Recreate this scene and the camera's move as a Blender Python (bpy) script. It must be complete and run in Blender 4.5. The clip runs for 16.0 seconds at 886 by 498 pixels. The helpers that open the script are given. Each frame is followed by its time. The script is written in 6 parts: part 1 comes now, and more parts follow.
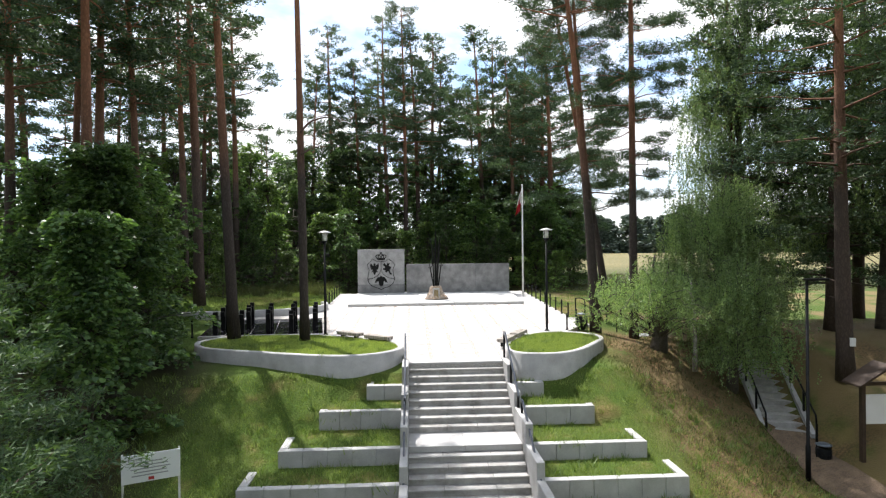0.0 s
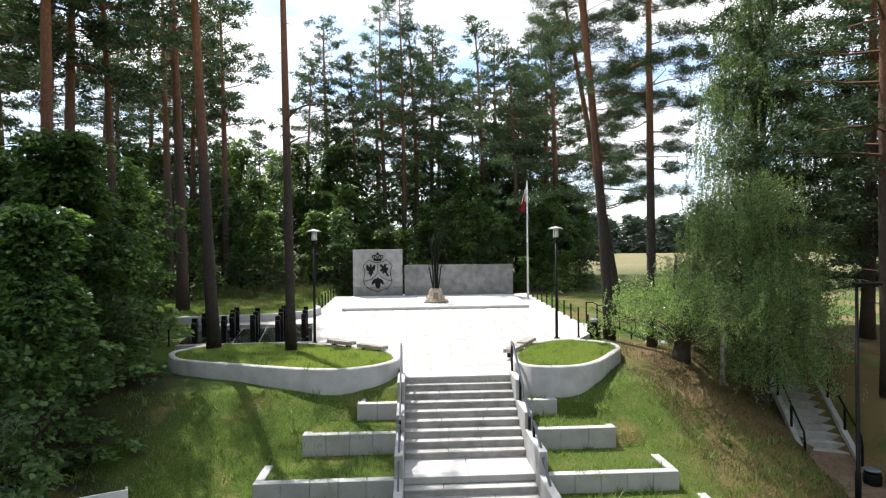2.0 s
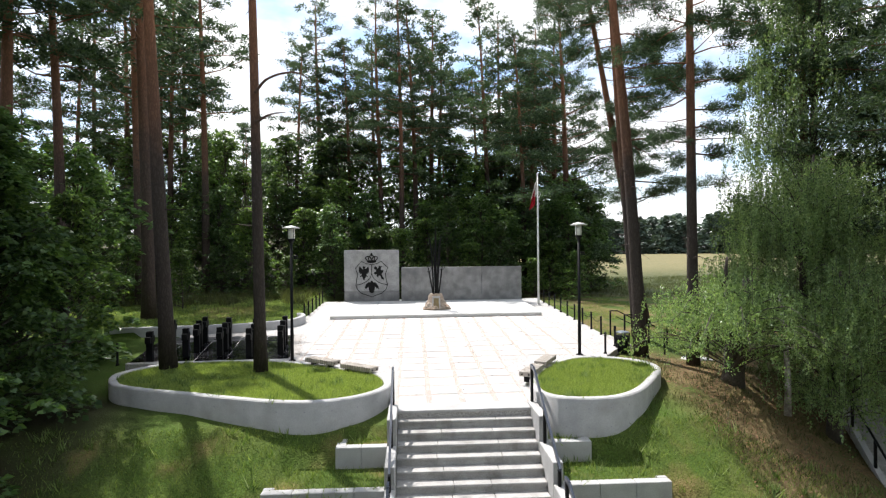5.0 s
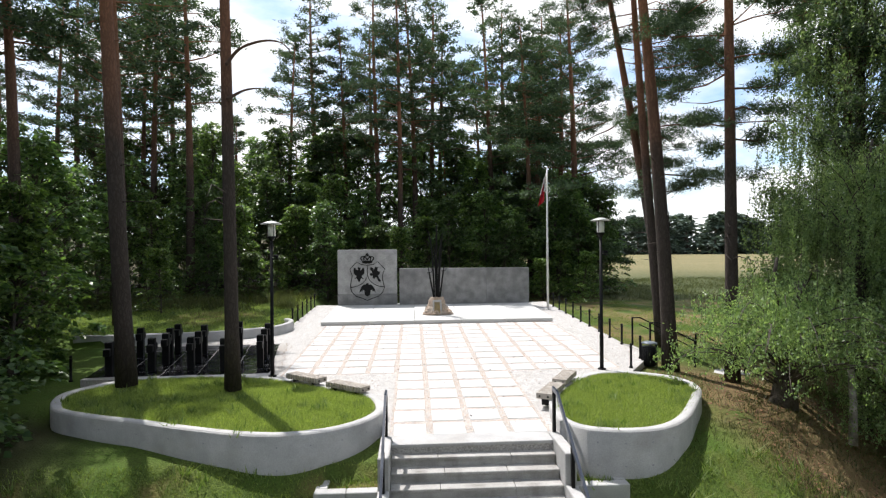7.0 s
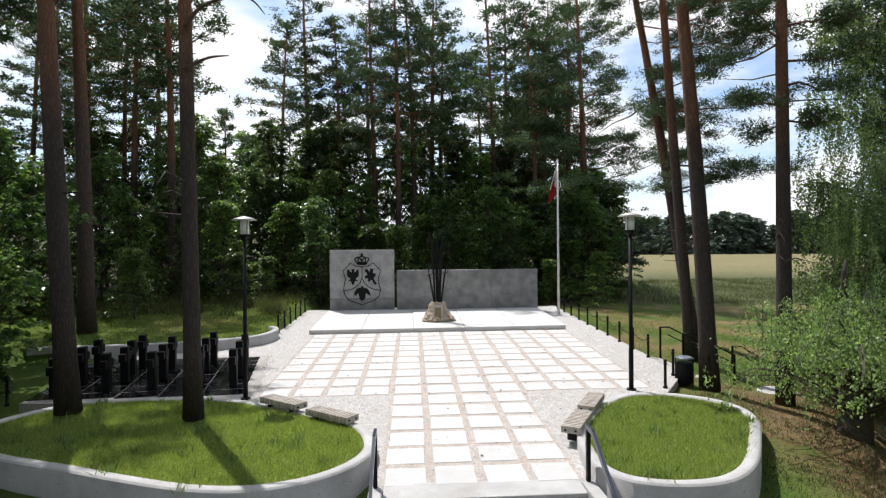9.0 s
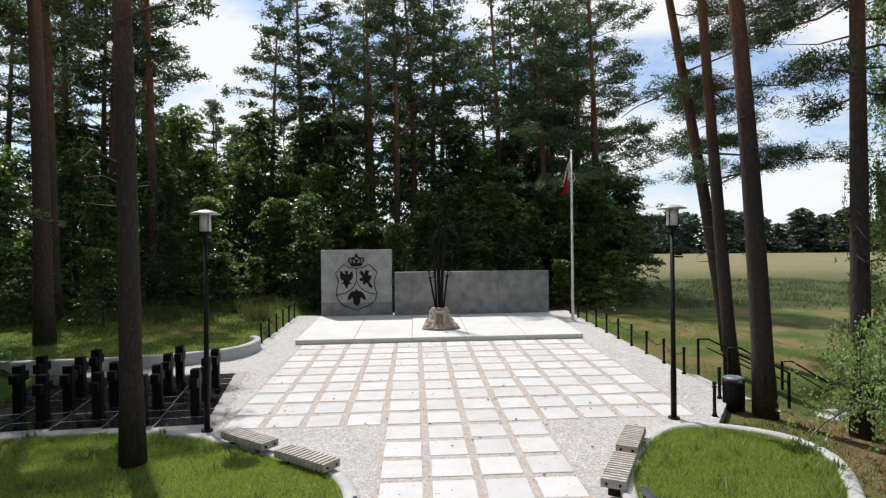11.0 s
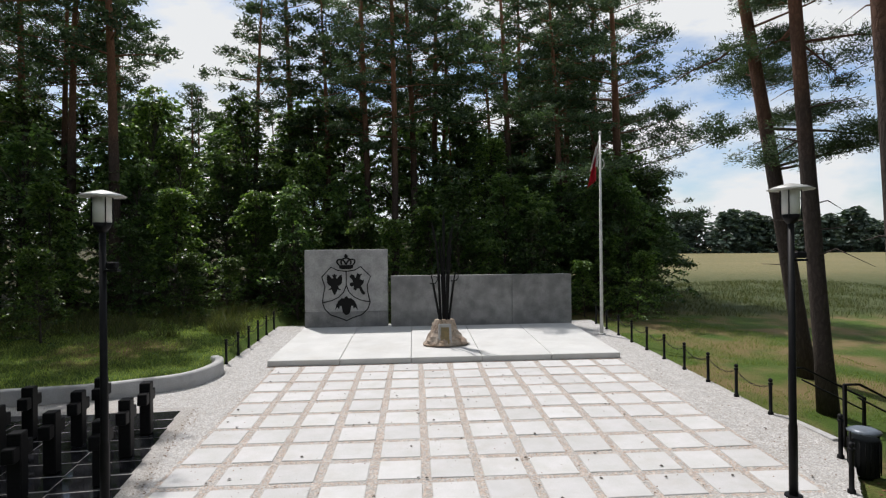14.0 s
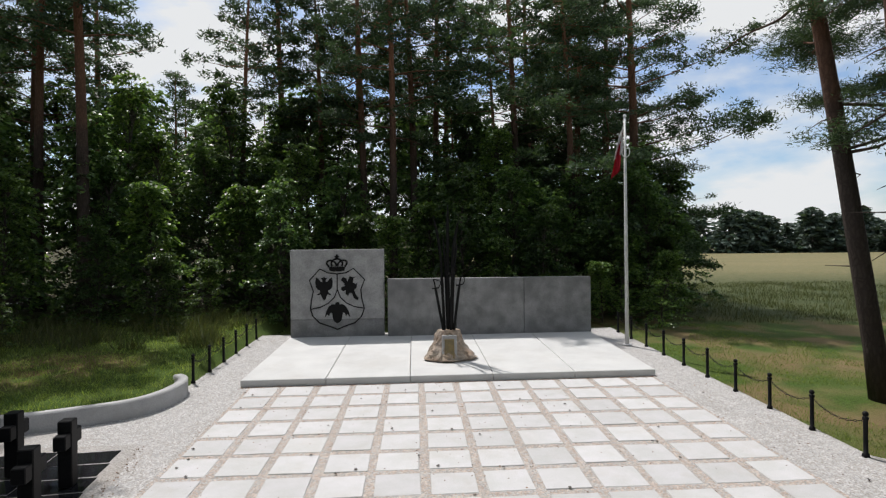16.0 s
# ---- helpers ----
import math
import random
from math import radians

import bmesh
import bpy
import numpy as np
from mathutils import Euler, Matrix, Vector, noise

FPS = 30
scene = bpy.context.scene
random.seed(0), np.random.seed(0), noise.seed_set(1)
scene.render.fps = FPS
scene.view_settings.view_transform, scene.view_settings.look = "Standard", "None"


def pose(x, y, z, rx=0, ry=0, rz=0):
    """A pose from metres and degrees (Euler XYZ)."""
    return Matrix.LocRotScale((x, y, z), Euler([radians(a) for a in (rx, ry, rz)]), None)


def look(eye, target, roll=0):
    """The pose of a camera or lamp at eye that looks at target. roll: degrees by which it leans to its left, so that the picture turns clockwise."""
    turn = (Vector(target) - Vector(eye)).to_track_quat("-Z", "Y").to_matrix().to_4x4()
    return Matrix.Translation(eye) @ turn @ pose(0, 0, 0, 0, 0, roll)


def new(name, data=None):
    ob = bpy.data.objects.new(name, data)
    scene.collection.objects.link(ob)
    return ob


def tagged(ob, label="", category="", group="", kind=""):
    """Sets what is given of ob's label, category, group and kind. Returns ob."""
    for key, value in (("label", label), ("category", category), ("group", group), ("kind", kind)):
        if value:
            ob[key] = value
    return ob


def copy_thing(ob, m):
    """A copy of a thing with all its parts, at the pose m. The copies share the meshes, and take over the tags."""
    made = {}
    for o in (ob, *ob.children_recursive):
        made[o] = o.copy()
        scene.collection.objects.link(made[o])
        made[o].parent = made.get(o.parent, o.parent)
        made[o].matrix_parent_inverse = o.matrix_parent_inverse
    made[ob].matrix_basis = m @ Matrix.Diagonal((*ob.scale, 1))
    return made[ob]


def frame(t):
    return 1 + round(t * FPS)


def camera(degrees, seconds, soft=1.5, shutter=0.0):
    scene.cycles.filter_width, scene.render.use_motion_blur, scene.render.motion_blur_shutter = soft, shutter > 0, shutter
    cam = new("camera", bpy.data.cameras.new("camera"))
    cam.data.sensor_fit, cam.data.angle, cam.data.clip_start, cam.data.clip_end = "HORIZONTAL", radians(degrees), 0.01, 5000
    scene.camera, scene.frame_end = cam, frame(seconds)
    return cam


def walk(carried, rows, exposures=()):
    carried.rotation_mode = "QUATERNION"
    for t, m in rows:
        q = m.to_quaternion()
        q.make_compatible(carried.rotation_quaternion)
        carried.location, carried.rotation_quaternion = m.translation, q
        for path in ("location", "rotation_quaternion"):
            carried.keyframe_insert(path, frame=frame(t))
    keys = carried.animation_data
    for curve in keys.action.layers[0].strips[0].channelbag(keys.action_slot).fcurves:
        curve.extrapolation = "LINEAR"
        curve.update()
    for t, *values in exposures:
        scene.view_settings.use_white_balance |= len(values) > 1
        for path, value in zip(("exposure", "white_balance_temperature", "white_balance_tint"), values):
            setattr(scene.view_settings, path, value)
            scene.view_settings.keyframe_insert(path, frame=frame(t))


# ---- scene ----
cam = camera(77.2, 16.0, 1.25)
METRES, EYE, TILT, LEAN, TURN = 17.5, 3.115, 0.0, 0.0, -3.1
ROWS = [
    (0.0, 0.0, 0.0, 0.0, -0.0, -0.04, 0.51),
    (0.5, -0.0003, 0.0229, 0.0002, 0.0, -0.04, 0.5),
    (1.0, -0.0003, 0.0489, 0.0001, 0.0, -0.04, 0.51),
    (1.5, -0.0, 0.0774, 0.0004, -0.0, -0.05, 0.53),
    (2.0, -0.0012, 0.1082, 0.0005, -0.02, -0.04, 0.51),
    (2.5, -0.0023, 0.1396, 0.0002, -0.03, -0.03, 0.51),
    (3.0, -0.0028, 0.1705, -0.0003, -0.03, -0.0, 0.5),
    (3.5, -0.0029, 0.2014, -0.0004, -0.03, 0.02, 0.5),
    (4.0, -0.0029, 0.2322, -0.0007, -0.02, 0.04, 0.52),
    (6.5, -0.0075, 0.3877, -0.0027, 0.0, 0.07, 0.5),
    (7.0, -0.0082, 0.4196, -0.0033, -0.02, 0.1, 0.46),
    (7.5, -0.0084, 0.4512, -0.0025, -0.02, 0.08, 0.48),
    (8.0, -0.0084, 0.4826, -0.0026, -0.02, 0.1, 0.47),
    (8.5, -0.0091, 0.514, -0.0032, -0.02, 0.11, 0.46),
    (9.0, -0.0124, 0.546, -0.0027, -0.06, 0.1, 0.46),
    (11.5, -0.0149, 0.7066, -0.0021, 0.1, 0.05, 0.58),
    (12.0, -0.0163, 0.7395, -0.0024, 0.09, 0.05, 0.59),
    (12.5, -0.0176, 0.7728, -0.0033, 0.1, 0.06, 0.6),
    (13.0, -0.0194, 0.8056, -0.0033, 0.1, 0.06, 0.62),
    (13.5, -0.0215, 0.8381, -0.002, 0.11, 0.04, 0.59),
    (14.0, -0.0239, 0.8706, -0.0019, 0.09, 0.03, 0.56),
    (14.5, -0.0257, 0.9034, -0.0026, 0.09, 0.04, 0.59),
    (15.0, -0.027, 0.9369, -0.0035, 0.09, 0.08, 0.57),
    (15.5, -0.0283, 0.9695, -0.0036, 0.1, 0.06, 0.58),
    (16.0, -0.0296, 0.9991, -0.0034, 0.12, 0.08, 0.62),
]
walk(cam, [(t, pose(0, 0, EYE, TILT, LEAN, TURN) @ pose(METRES * x, METRES * y, METRES * z, 90 + pitch, roll, yaw)) for t, x, y, z, yaw, pitch, roll in ROWS],
     exposures=[(0.0, 0.72), (4.0, 0.65), (7.0, 0.4), (9.0, 0.16), (12.5, -0.16), (16.0, -0.29)])

# ---------------------------------------------------------------- world, sun
SUN_DIR = Vector((-0.262, 0.407, 0.875)).normalized()
world = bpy.data.worlds.new("sky_world")
scene.world = world
world.use_nodes = True
wn, wl = world.node_tree.nodes, world.node_tree.links
wn.clear()
w_out = wn.new("ShaderNodeOutputWorld")
w_bg = wn.new("ShaderNodeBackground")
w_sky = wn.new("ShaderNodeTexSky")
w_sky.sky_type, w_sky.sun_disc = "NISHITA", False
w_sky.sun_elevation = math.asin(SUN_DIR.z)
w_sky.sun_rotation = math.atan2(SUN_DIR.x, SUN_DIR.y)
w_sky.air_density, w_sky.dust_density, w_sky.ozone_density = 1.0, 1.2, 1.0
w_co = wn.new("ShaderNodeTexCoord")
w_map = wn.new("ShaderNodeMapping")
w_map.inputs["Scale"].default_value = (1.6, 1.6, 4.0)
w_map.inputs["Location"].default_value = (0.3, 0.1, 0.2)
w_noise = wn.new("ShaderNodeTexNoise")
w_noise.inputs["Scale"].default_value, w_noise.inputs["Detail"].default_value = 1.9, 8.0
w_noise.inputs["Roughness"].default_value = 0.55
w_ramp = wn.new("ShaderNodeValToRGB")
w_ramp.color_ramp.elements[0].position, w_ramp.color_ramp.elements[1].position = 0.4, 0.56
w_ramp.color_ramp.elements[0].color = (0.08, 0.08, 0.08, 1)
w_mix = wn.new("ShaderNodeMix")
w_mix.data_type = "RGBA"
w_mix.inputs["B"].default_value = (10.6, 10.8, 11.0, 1)
wl.new(w_co.outputs["Generated"], w_map.inputs["Vector"])
wl.new(w_map.outputs["Vector"], w_noise.inputs["Vector"])
wl.new(w_noise.outputs["Fac"], w_ramp.inputs["Fac"])
wl.new(w_ramp.outputs["Color"], w_mix.inputs["Factor"])
w_gain = wn.new("ShaderNodeVectorMath")
w_gain.operation = "MULTIPLY"
w_gain.inputs[1].default_value = (1.42, 1.62, 1.8)
wl.new(w_sky.outputs["Color"], w_gain.inputs[0])
wl.new(w_gain.outputs["Vector"], w_mix.inputs["A"])
wl.new(w_mix.outputs["Result"], w_bg.inputs["Color"])
w_bg.inputs["Strength"].default_value = 0.092
wl.new(w_bg.outputs["Background"], w_out.inputs["Surface"])

sun = new("sun", bpy.data.lights.new("sun", "SUN"))
sun.data.energy, sun.data.angle, sun.data.color = 5.0, radians(0.5), (1.0, 0.955, 0.925)
sun.matrix_world = look(SUN_DIR * 80, (0, 0, 0))


# ---------------------------------------------------------------- materials
def mat(name, base, rough=0.8, metal=0.0, var=None, scale=6.0, bump=0.0, bump_scale=60.0, grain=0.25,
        stain=None, stain_scale=1.2, stain_amount=0.5, island=0.0, obrand=0.0, spec=0.5, coat=0.0):
    """A Principled surface with colour varied at two scales, relief and optional stains."""
    m = bpy.data.materials.new(name)
    m.use_nodes = True
    n, l = m.node_tree.nodes, m.node_tree.links
    b = n["Principled BSDF"]
    b.inputs["Roughness"].default_value, b.inputs["Metallic"].default_value = rough, metal
    b.inputs["Specular IOR Level"].default_value = spec
    b.inputs["Coat Weight"].default_value = coat
    g = n.new("ShaderNodeNewGeometry")
    col = n.new("ShaderNodeMix")
    col.data_type = "RGBA"
    col.inputs["A"].default_value = (*base, 1)
    col.inputs["B"].default_value = (*(var or [c * 0.75 for c in base]), 1)
    t1 = n.new("ShaderNodeTexNoise")
    t1.inputs["Scale"].default_value, t1.inputs["Detail"].default_value = scale, 6.0
    l.new(g.outputs["Position"], t1.inputs["Vector"])
    r1 = n.new("ShaderNodeMapRange")
    r1.inputs["From Min"].default_value, r1.inputs["From Max"].default_value = 0.32, 0.68
    l.new(t1.outputs["Fac"], r1.inputs["Value"])
    l.new(r1.outputs["Result"], col.inputs["Factor"])
    last = col.outputs["Result"]
    t2 = n.new("ShaderNodeTexNoise")
    t2.inputs["Scale"].default_value, t2.inputs["Detail"].default_value = bump_scale, 4.0
    l.new(g.outputs["Position"], t2.inputs["Vector"])
    if grain:
        hv = n.new("ShaderNodeMix")
        hv.data_type, hv.blend_type = "RGBA", "MULTIPLY"
        hv.inputs["Factor"].default_value = 1.0
        rg = n.new("ShaderNodeMapRange")
        rg.inputs["From Min"].default_value, rg.inputs["From Max"].default_value = 0.3, 0.7
        rg.inputs["To Min"].default_value, rg.inputs["To Max"].default_value = 1 - grain, 1 + grain * 0.5
        l.new(t2.outputs["Fac"], rg.inputs["Value"])
        l.new(last, hv.inputs["A"])
        l.new(rg.outputs["Result"], hv.inputs["B"])
        last = hv.outputs["Result"]
    if stain:
        t3 = n.new("ShaderNodeTexNoise")
        t3.inputs["Scale"].default_value, t3.inputs["Detail"].default_value = stain_scale, 8.0
        t3.inputs["Roughness"].default_value = 0.65
        l.new(g.outputs["Position"], t3.inputs["Vector"])
        r3 = n.new("ShaderNodeMapRange")
        r3.inputs["From Min"].default_value, r3.inputs["From Max"].default_value = 0.5, 0.72
        r3.inputs["To Max"].default_value = stain_amount
        l.new(t3.outputs["Fac"], r3.inputs["Value"])
        ms = n.new("ShaderNodeMix")
        ms.data_type = "RGBA"
        ms.inputs["B"].default_value = (*stain, 1)
        l.new(r3.outputs["Result"], ms.inputs["Factor"])
        l.new(last, ms.inputs["A"])
        last = ms.outputs["Result"]
    if island or obrand:
        rv = n.new("ShaderNodeMapRange")
        amount = island or obrand
        rv.inputs["To Min"].default_value, rv.inputs["To Max"].default_value = 1 - amount, 1 + amount
        if island:
            l.new(g.outputs["Random Per Island"], rv.inputs["Value"])
        else:
            oi = n.new("ShaderNodeObjectInfo")
            l.new(oi.outputs["Random"], rv.inputs["Value"])
        mv = n.new("ShaderNodeMix")
        mv.data_type, mv.blend_type = "RGBA", "MULTIPLY"
        mv.inputs["Factor"].default_value = 1.0
        l.new(last, mv.inputs["A"])
        l.new(rv.outputs["Result"], mv.inputs["B"])
        last = mv.outputs["Result"]
    l.new(last, b.inputs["Base Color"])
    if bump:
        bp = n.new("ShaderNodeBump")
        bp.inputs["Strength"].default_value, bp.inputs["Distance"].default_value = bump, 0.02
        l.new(t2.outputs["Fac"], bp.inputs["Height"])
        l.new(bp.outputs["Normal"], b.inputs["Normal"])
    return m


def leaf_mat(name, dark, light, trans=0.4, rough=0.55, rand=0.35):
    """Leaves or needles: diffuse and gloss, with light that passes through; each leaf of its own tone."""
    m = bpy.data.materials.new(name)
    m.use_nodes = True
    n, l = m.node_tree.nodes, m.node_tree.links
    b, out = n["Principled BSDF"], n["Material Output"]
    b.inputs["Roughness"].default_value = rough
    b.inputs["Specular IOR Level"].default_value = 0.35
    g = n.new("ShaderNodeNewGeometry")
    oi = n.new("ShaderNodeObjectInfo")
    mx = n.new("ShaderNodeMix")
    mx.data_type = "RGBA"
    mx.inputs["A"].default_value, mx.inputs["B"].default_value = (*dark, 1), (*light, 1)
    l.new(g.outputs["Random Per Island"], mx.inputs["Factor"])
    rv = n.new("ShaderNodeMapRange")
    rv.inputs["To Min"].default_value, rv.inputs["To Max"].default_value = 1 - rand, 1 + rand
    l.new(oi.outputs["Random"], rv.inputs["Value"])
    mv = n.new("ShaderNodeMix")
    mv.data_type, mv.blend_type = "RGBA", "MULTIPLY"
    mv.inputs["Factor"].default_value = 1.0
    l.new(mx.outputs["Result"], mv.inputs["A"])
    l.new(rv.outputs["Result"], mv.inputs["B"])
    l.new(mv.outputs["Result"], b.inputs["Base Color"])
    tr = n.new("ShaderNodeBsdfTranslucent")
    tint = n.new("ShaderNodeMix")
    tint.data_type, tint.blend_type = "RGBA", "MULTIPLY"
    tint.inputs["Factor"].default_value = 1.0
    tint.inputs["B"].default_value = (1.35, 1.45, 0.65, 1)
    l.new(mv.outputs["Result"], tint.inputs["A"])
    l.new(tint.outputs["Result"], tr.inputs["Color"])
    sh = n.new("ShaderNodeMixShader")
    sh.inputs["Fac"].default_value = trans
    l.new(b.outputs["BSDF"], sh.inputs[1])
    l.new(tr.outputs["BSDF"], sh.inputs[2])
    l.new(sh.outputs["Shader"], out.inputs["Surface"])
    return m


def bark_mat(name, low, high, h0, h1, scale=9.0):
    """Pine bark: grey plates low on the stem, thin orange bark above, by the height along the stem."""
    m = bpy.data.materials.new(name)
    m.use_nodes = True
    n, l = m.node_tree.nodes, m.node_tree.links
    b = n["Principled BSDF"]
    b.inputs["Roughness"].default_value = 0.9
    b.inputs["Specular IOR Level"].default_value = 0.2
    co = n.new("ShaderNodeTexCoord")
    sp = n.new("ShaderNodeSeparateXYZ")
    l.new(co.outputs["Object"], sp.inputs["Vector"])
    wob = n.new("ShaderNodeTexNoise")
    wob.inputs["Scale"].default_value = 1.1
    l.new(co.outputs["Object"], wob.inputs["Vector"])
    ad = n.new("ShaderNodeMath")
    ad.operation = "MULTIPLY_ADD"
    ad.inputs[1].default_value = 3.0
    l.new(wob.outputs["Fac"], ad.inputs[0])
    l.new(sp.outputs["Z"], ad.inputs[2])
    rg = n.new("ShaderNodeMapRange")
    rg.inputs["From Min"].default_value, rg.inputs["From Max"].default_value = h0 + 1.5, h1 + 1.5
    l.new(ad.outputs["Value"], rg.inputs["Value"])
    mx = n.new("ShaderNodeMix")
    mx.data_type = "RGBA"
    mx.inputs["A"].default_value, mx.inputs["B"].default_value = (*low, 1), (*high, 1)
    l.new(rg.outputs["Result"], mx.inputs["Factor"])
    mp = n.new("ShaderNodeMapping")
    mp.inputs["Scale"].default_value = (scale, scale, scale * 0.28)
    l.new(co.outputs["Object"], mp.inputs["Vector"])
    vo = n.new("ShaderNodeTexVoronoi")
    vo.feature = "DISTANCE_TO_EDGE"
    vo.inputs["Scale"].default_value = 1.6
    warp = n.new("ShaderNodeTexNoise")
    warp.inputs["Scale"].default_value, warp.inputs["Detail"].default_value = 5.0, 5.0
    l.new(co.outputs["Object"], warp.inputs["Vector"])
    wadd = n.new("ShaderNodeVectorMath")
    wadd.operation = "MULTIPLY_ADD"
    wadd.inputs[1].default_value = (1.3, 1.3, 1.3)
    l.new(warp.outputs["Color"], wadd.inputs[0])
    l.new(mp.outputs["Vector"], wadd.inputs[2])
    l.new(wadd.outputs["Vector"], vo.inputs["Vector"])
    rr = n.new("ShaderNodeMapRange")
    rr.inputs["From Max"].default_value = 0.3
    rr.inputs["To Min"].default_value = 0.68
    l.new(vo.outputs["Distance"], rr.inputs["Value"])
    mm = n.new("ShaderNodeMix")
    mm.data_type, mm.blend_type = "RGBA", "MULTIPLY"
    mm.inputs["Factor"].default_value = 1.0
    l.new(mx.outputs["Result"], mm.inputs["A"])
    l.new(rr.outputs["Result"], mm.inputs["B"])
    l.new(mm.outputs["Result"], b.inputs["Base Color"])
    bp = n.new("ShaderNodeBump")
    bp.inputs["Strength"].default_value, bp.inputs["Distance"].default_value = 0.8, 0.03
    l.new(rr.outputs["Result"], bp.inputs["Height"])
    l.new(bp.outputs["Normal"], b.inputs["Normal"])
    return m


CONCRETE = mat("cast_concrete", (0.47, 0.465, 0.46), 0.85, scale=2.5, var=(0.36, 0.355, 0.35), bump=0.25, bump_scale=45, grain=0.12,
               stain=(0.3, 0.28, 0.25), stain_scale=1.6, stain_amount=0.5)
STELE = mat("weathered_concrete", (0.44, 0.438, 0.435), 0.9, scale=2.6, var=(0.29, 0.289, 0.287), bump=0.4, bump_scale=34, grain=0.22,
            stain=(0.22, 0.22, 0.225), stain_scale=0.9, stain_amount=0.7)
WALLCON = mat("grey_board_marked_concrete", (0.3, 0.299, 0.298), 0.9, scale=2.6, var=(0.17, 0.17, 0.17), bump=0.4, bump_scale=34, grain=0.22,
              stain=(0.14, 0.14, 0.145), stain_scale=0.9, stain_amount=0.7)
PLATFORM = mat("platform_concrete", (0.6, 0.6, 0.585), 0.8, scale=1.5, var=(0.53, 0.53, 0.52), bump=0.12, bump_scale=70, grain=0.08,
               stain=(0.42, 0.4, 0.37), stain_scale=1.0, stain_amount=0.4)
SLAB = mat("paving_concrete", (0.56, 0.55, 0.555), 0.85, scale=3.0, var=(0.5, 0.5, 0.49), bump=0.15, bump_scale=90, grain=0.1,
           stain=(0.42, 0.39, 0.34), stain_scale=2.0, stain_amount=0.35, obrand=0.08)
STEPCON = mat("step_concrete", (0.42, 0.41, 0.395), 0.88, scale=3.5, var=(0.31, 0.3, 0.285), bump=0.3, bump_scale=60, grain=0.2,
              stain=(0.15, 0.14, 0.12), stain_scale=2.3, stain_amount=0.7, obrand=0.06)
GRAVEL = mat("pale_gravel", (0.47, 0.45, 0.43), 0.92, scale=2.0, var=(0.4, 0.38, 0.355), bump=1.0, bump_scale=42, grain=0.5,
             stain=(0.3, 0.26, 0.22), stain_scale=1.1, stain_amount=0.45)
GRAVEL_STONE = mat("gravel_stone", (0.52, 0.51, 0.5), 0.9, scale=8, grain=0.1, island=0.22)
SETT_STONE = mat("sett_stone", (0.47, 0.41, 0.36), 0.9, scale=8, var=(0.4, 0.32, 0.27), grain=0.1, island=0.25)
GRANITE = mat("black_polished_granite", (0.008, 0.009, 0.012), 0.07, scale=90, var=(0.03, 0.03, 0.032), grain=0.1, bump_scale=200)
BLACK_CROSS = mat("black_cross_stone", (0.006, 0.006, 0.007), 0.5, scale=30, var=(0.01, 0.01, 0.011), grain=0.2, spec=0.12)
BLACKMETAL = mat("black_painted_steel", (0.005, 0.005, 0.006), 0.5, 0.0, scale=12, var=(0.009, 0.009, 0.01), grain=0.15, spec=0.16)
RAILMETAL = mat("dark_blue_painted_steel", (0.03, 0.037, 0.055), 0.28, 0.1, scale=12, var=(0.04, 0.05, 0.07), grain=0.1, spec=0.6)
LAMP_ROOF = mat("pale_lamp_roof", (0.62, 0.62, 0.6), 0.4, 0.3, scale=10, grain=0.08)
OPAL = mat("opal_lamp_glass", (0.72, 0.72, 0.7), 0.25, scale=5, var=(0.66, 0.66, 0.64), grain=0.03)
POLE_WHITE = mat("white_pole_paint", (0.72, 0.72, 0.71), 0.35, scale=3, grain=0.05)
CLOTH_RED = mat("red_cloth", (0.48, 0.02, 0.04), 0.85, scale=12, grain=0.12)
CLOTH_WHITE = mat("white_cloth", (0.75, 0.74, 0.73), 0.85, scale=12, grain=0.08)
EMBLEM = mat("black_steel_emblem", (0.006, 0.006, 0.006), 0.6, scale=12, grain=0.2, spec=0.2)
BOULDER = mat("field_stone", (0.36, 0.27, 0.19), 0.9, scale=2.6, var=(0.42, 0.37, 0.32), bump=0.8, bump_scale=16, grain=0.35,
              stain=(0.2, 0.1, 0.06), stain_scale=2.2, stain_amount=0.6)
BRONZE = mat("bronze_plate", (0.3, 0.22, 0.1), 0.5, 0.6, scale=9, var=(0.2, 0.16, 0.09), grain=0.2)
WOODSLAT = mat("bleached_bench_wood", (0.46, 0.42, 0.37), 0.85, scale=7, var=(0.36, 0.32, 0.28), bump=0.3, bump_scale=80, grain=0.25, obrand=0.12)
BOARDWOOD = mat("dark_stained_timber", (0.04, 0.024, 0.016), 0.7, scale=8, var=(0.06, 0.035, 0.022), bump=0.3, grain=0.25)
PAPER = mat("white_sign_sheet", (0.78, 0.79, 0.8), 0.5, scale=3, var=(0.74, 0.75, 0.76), grain=0.03)
INK = mat("grey_print", (0.36, 0.36, 0.38), 0.6, scale=9, grain=0.1)
INK_RED = mat("red_print", (0.5, 0.03, 0.03), 0.6, scale=9, grain=0.1)
LITTER = mat("brown_litter", (0.2, 0.1, 0.05), 0.95, scale=9, var=(0.12, 0.07, 0.04), grain=0.2, island=0.4)
SOIL = mat("bare_soil", (0.2, 0.14, 0.09), 0.95, scale=4, var=(0.13, 0.09, 0.06), bump=0.8, bump_scale=30, grain=0.4)
BINBODY = mat("dark_bin_shell", (0.008, 0.009, 0.01), 0.55, scale=20, grain=0.2, spec=0.2)
BINLID = mat("grey_blue_bin_lid", (0.16, 0.19, 0.23), 0.4, 0.2, scale=9, grain=0.1)

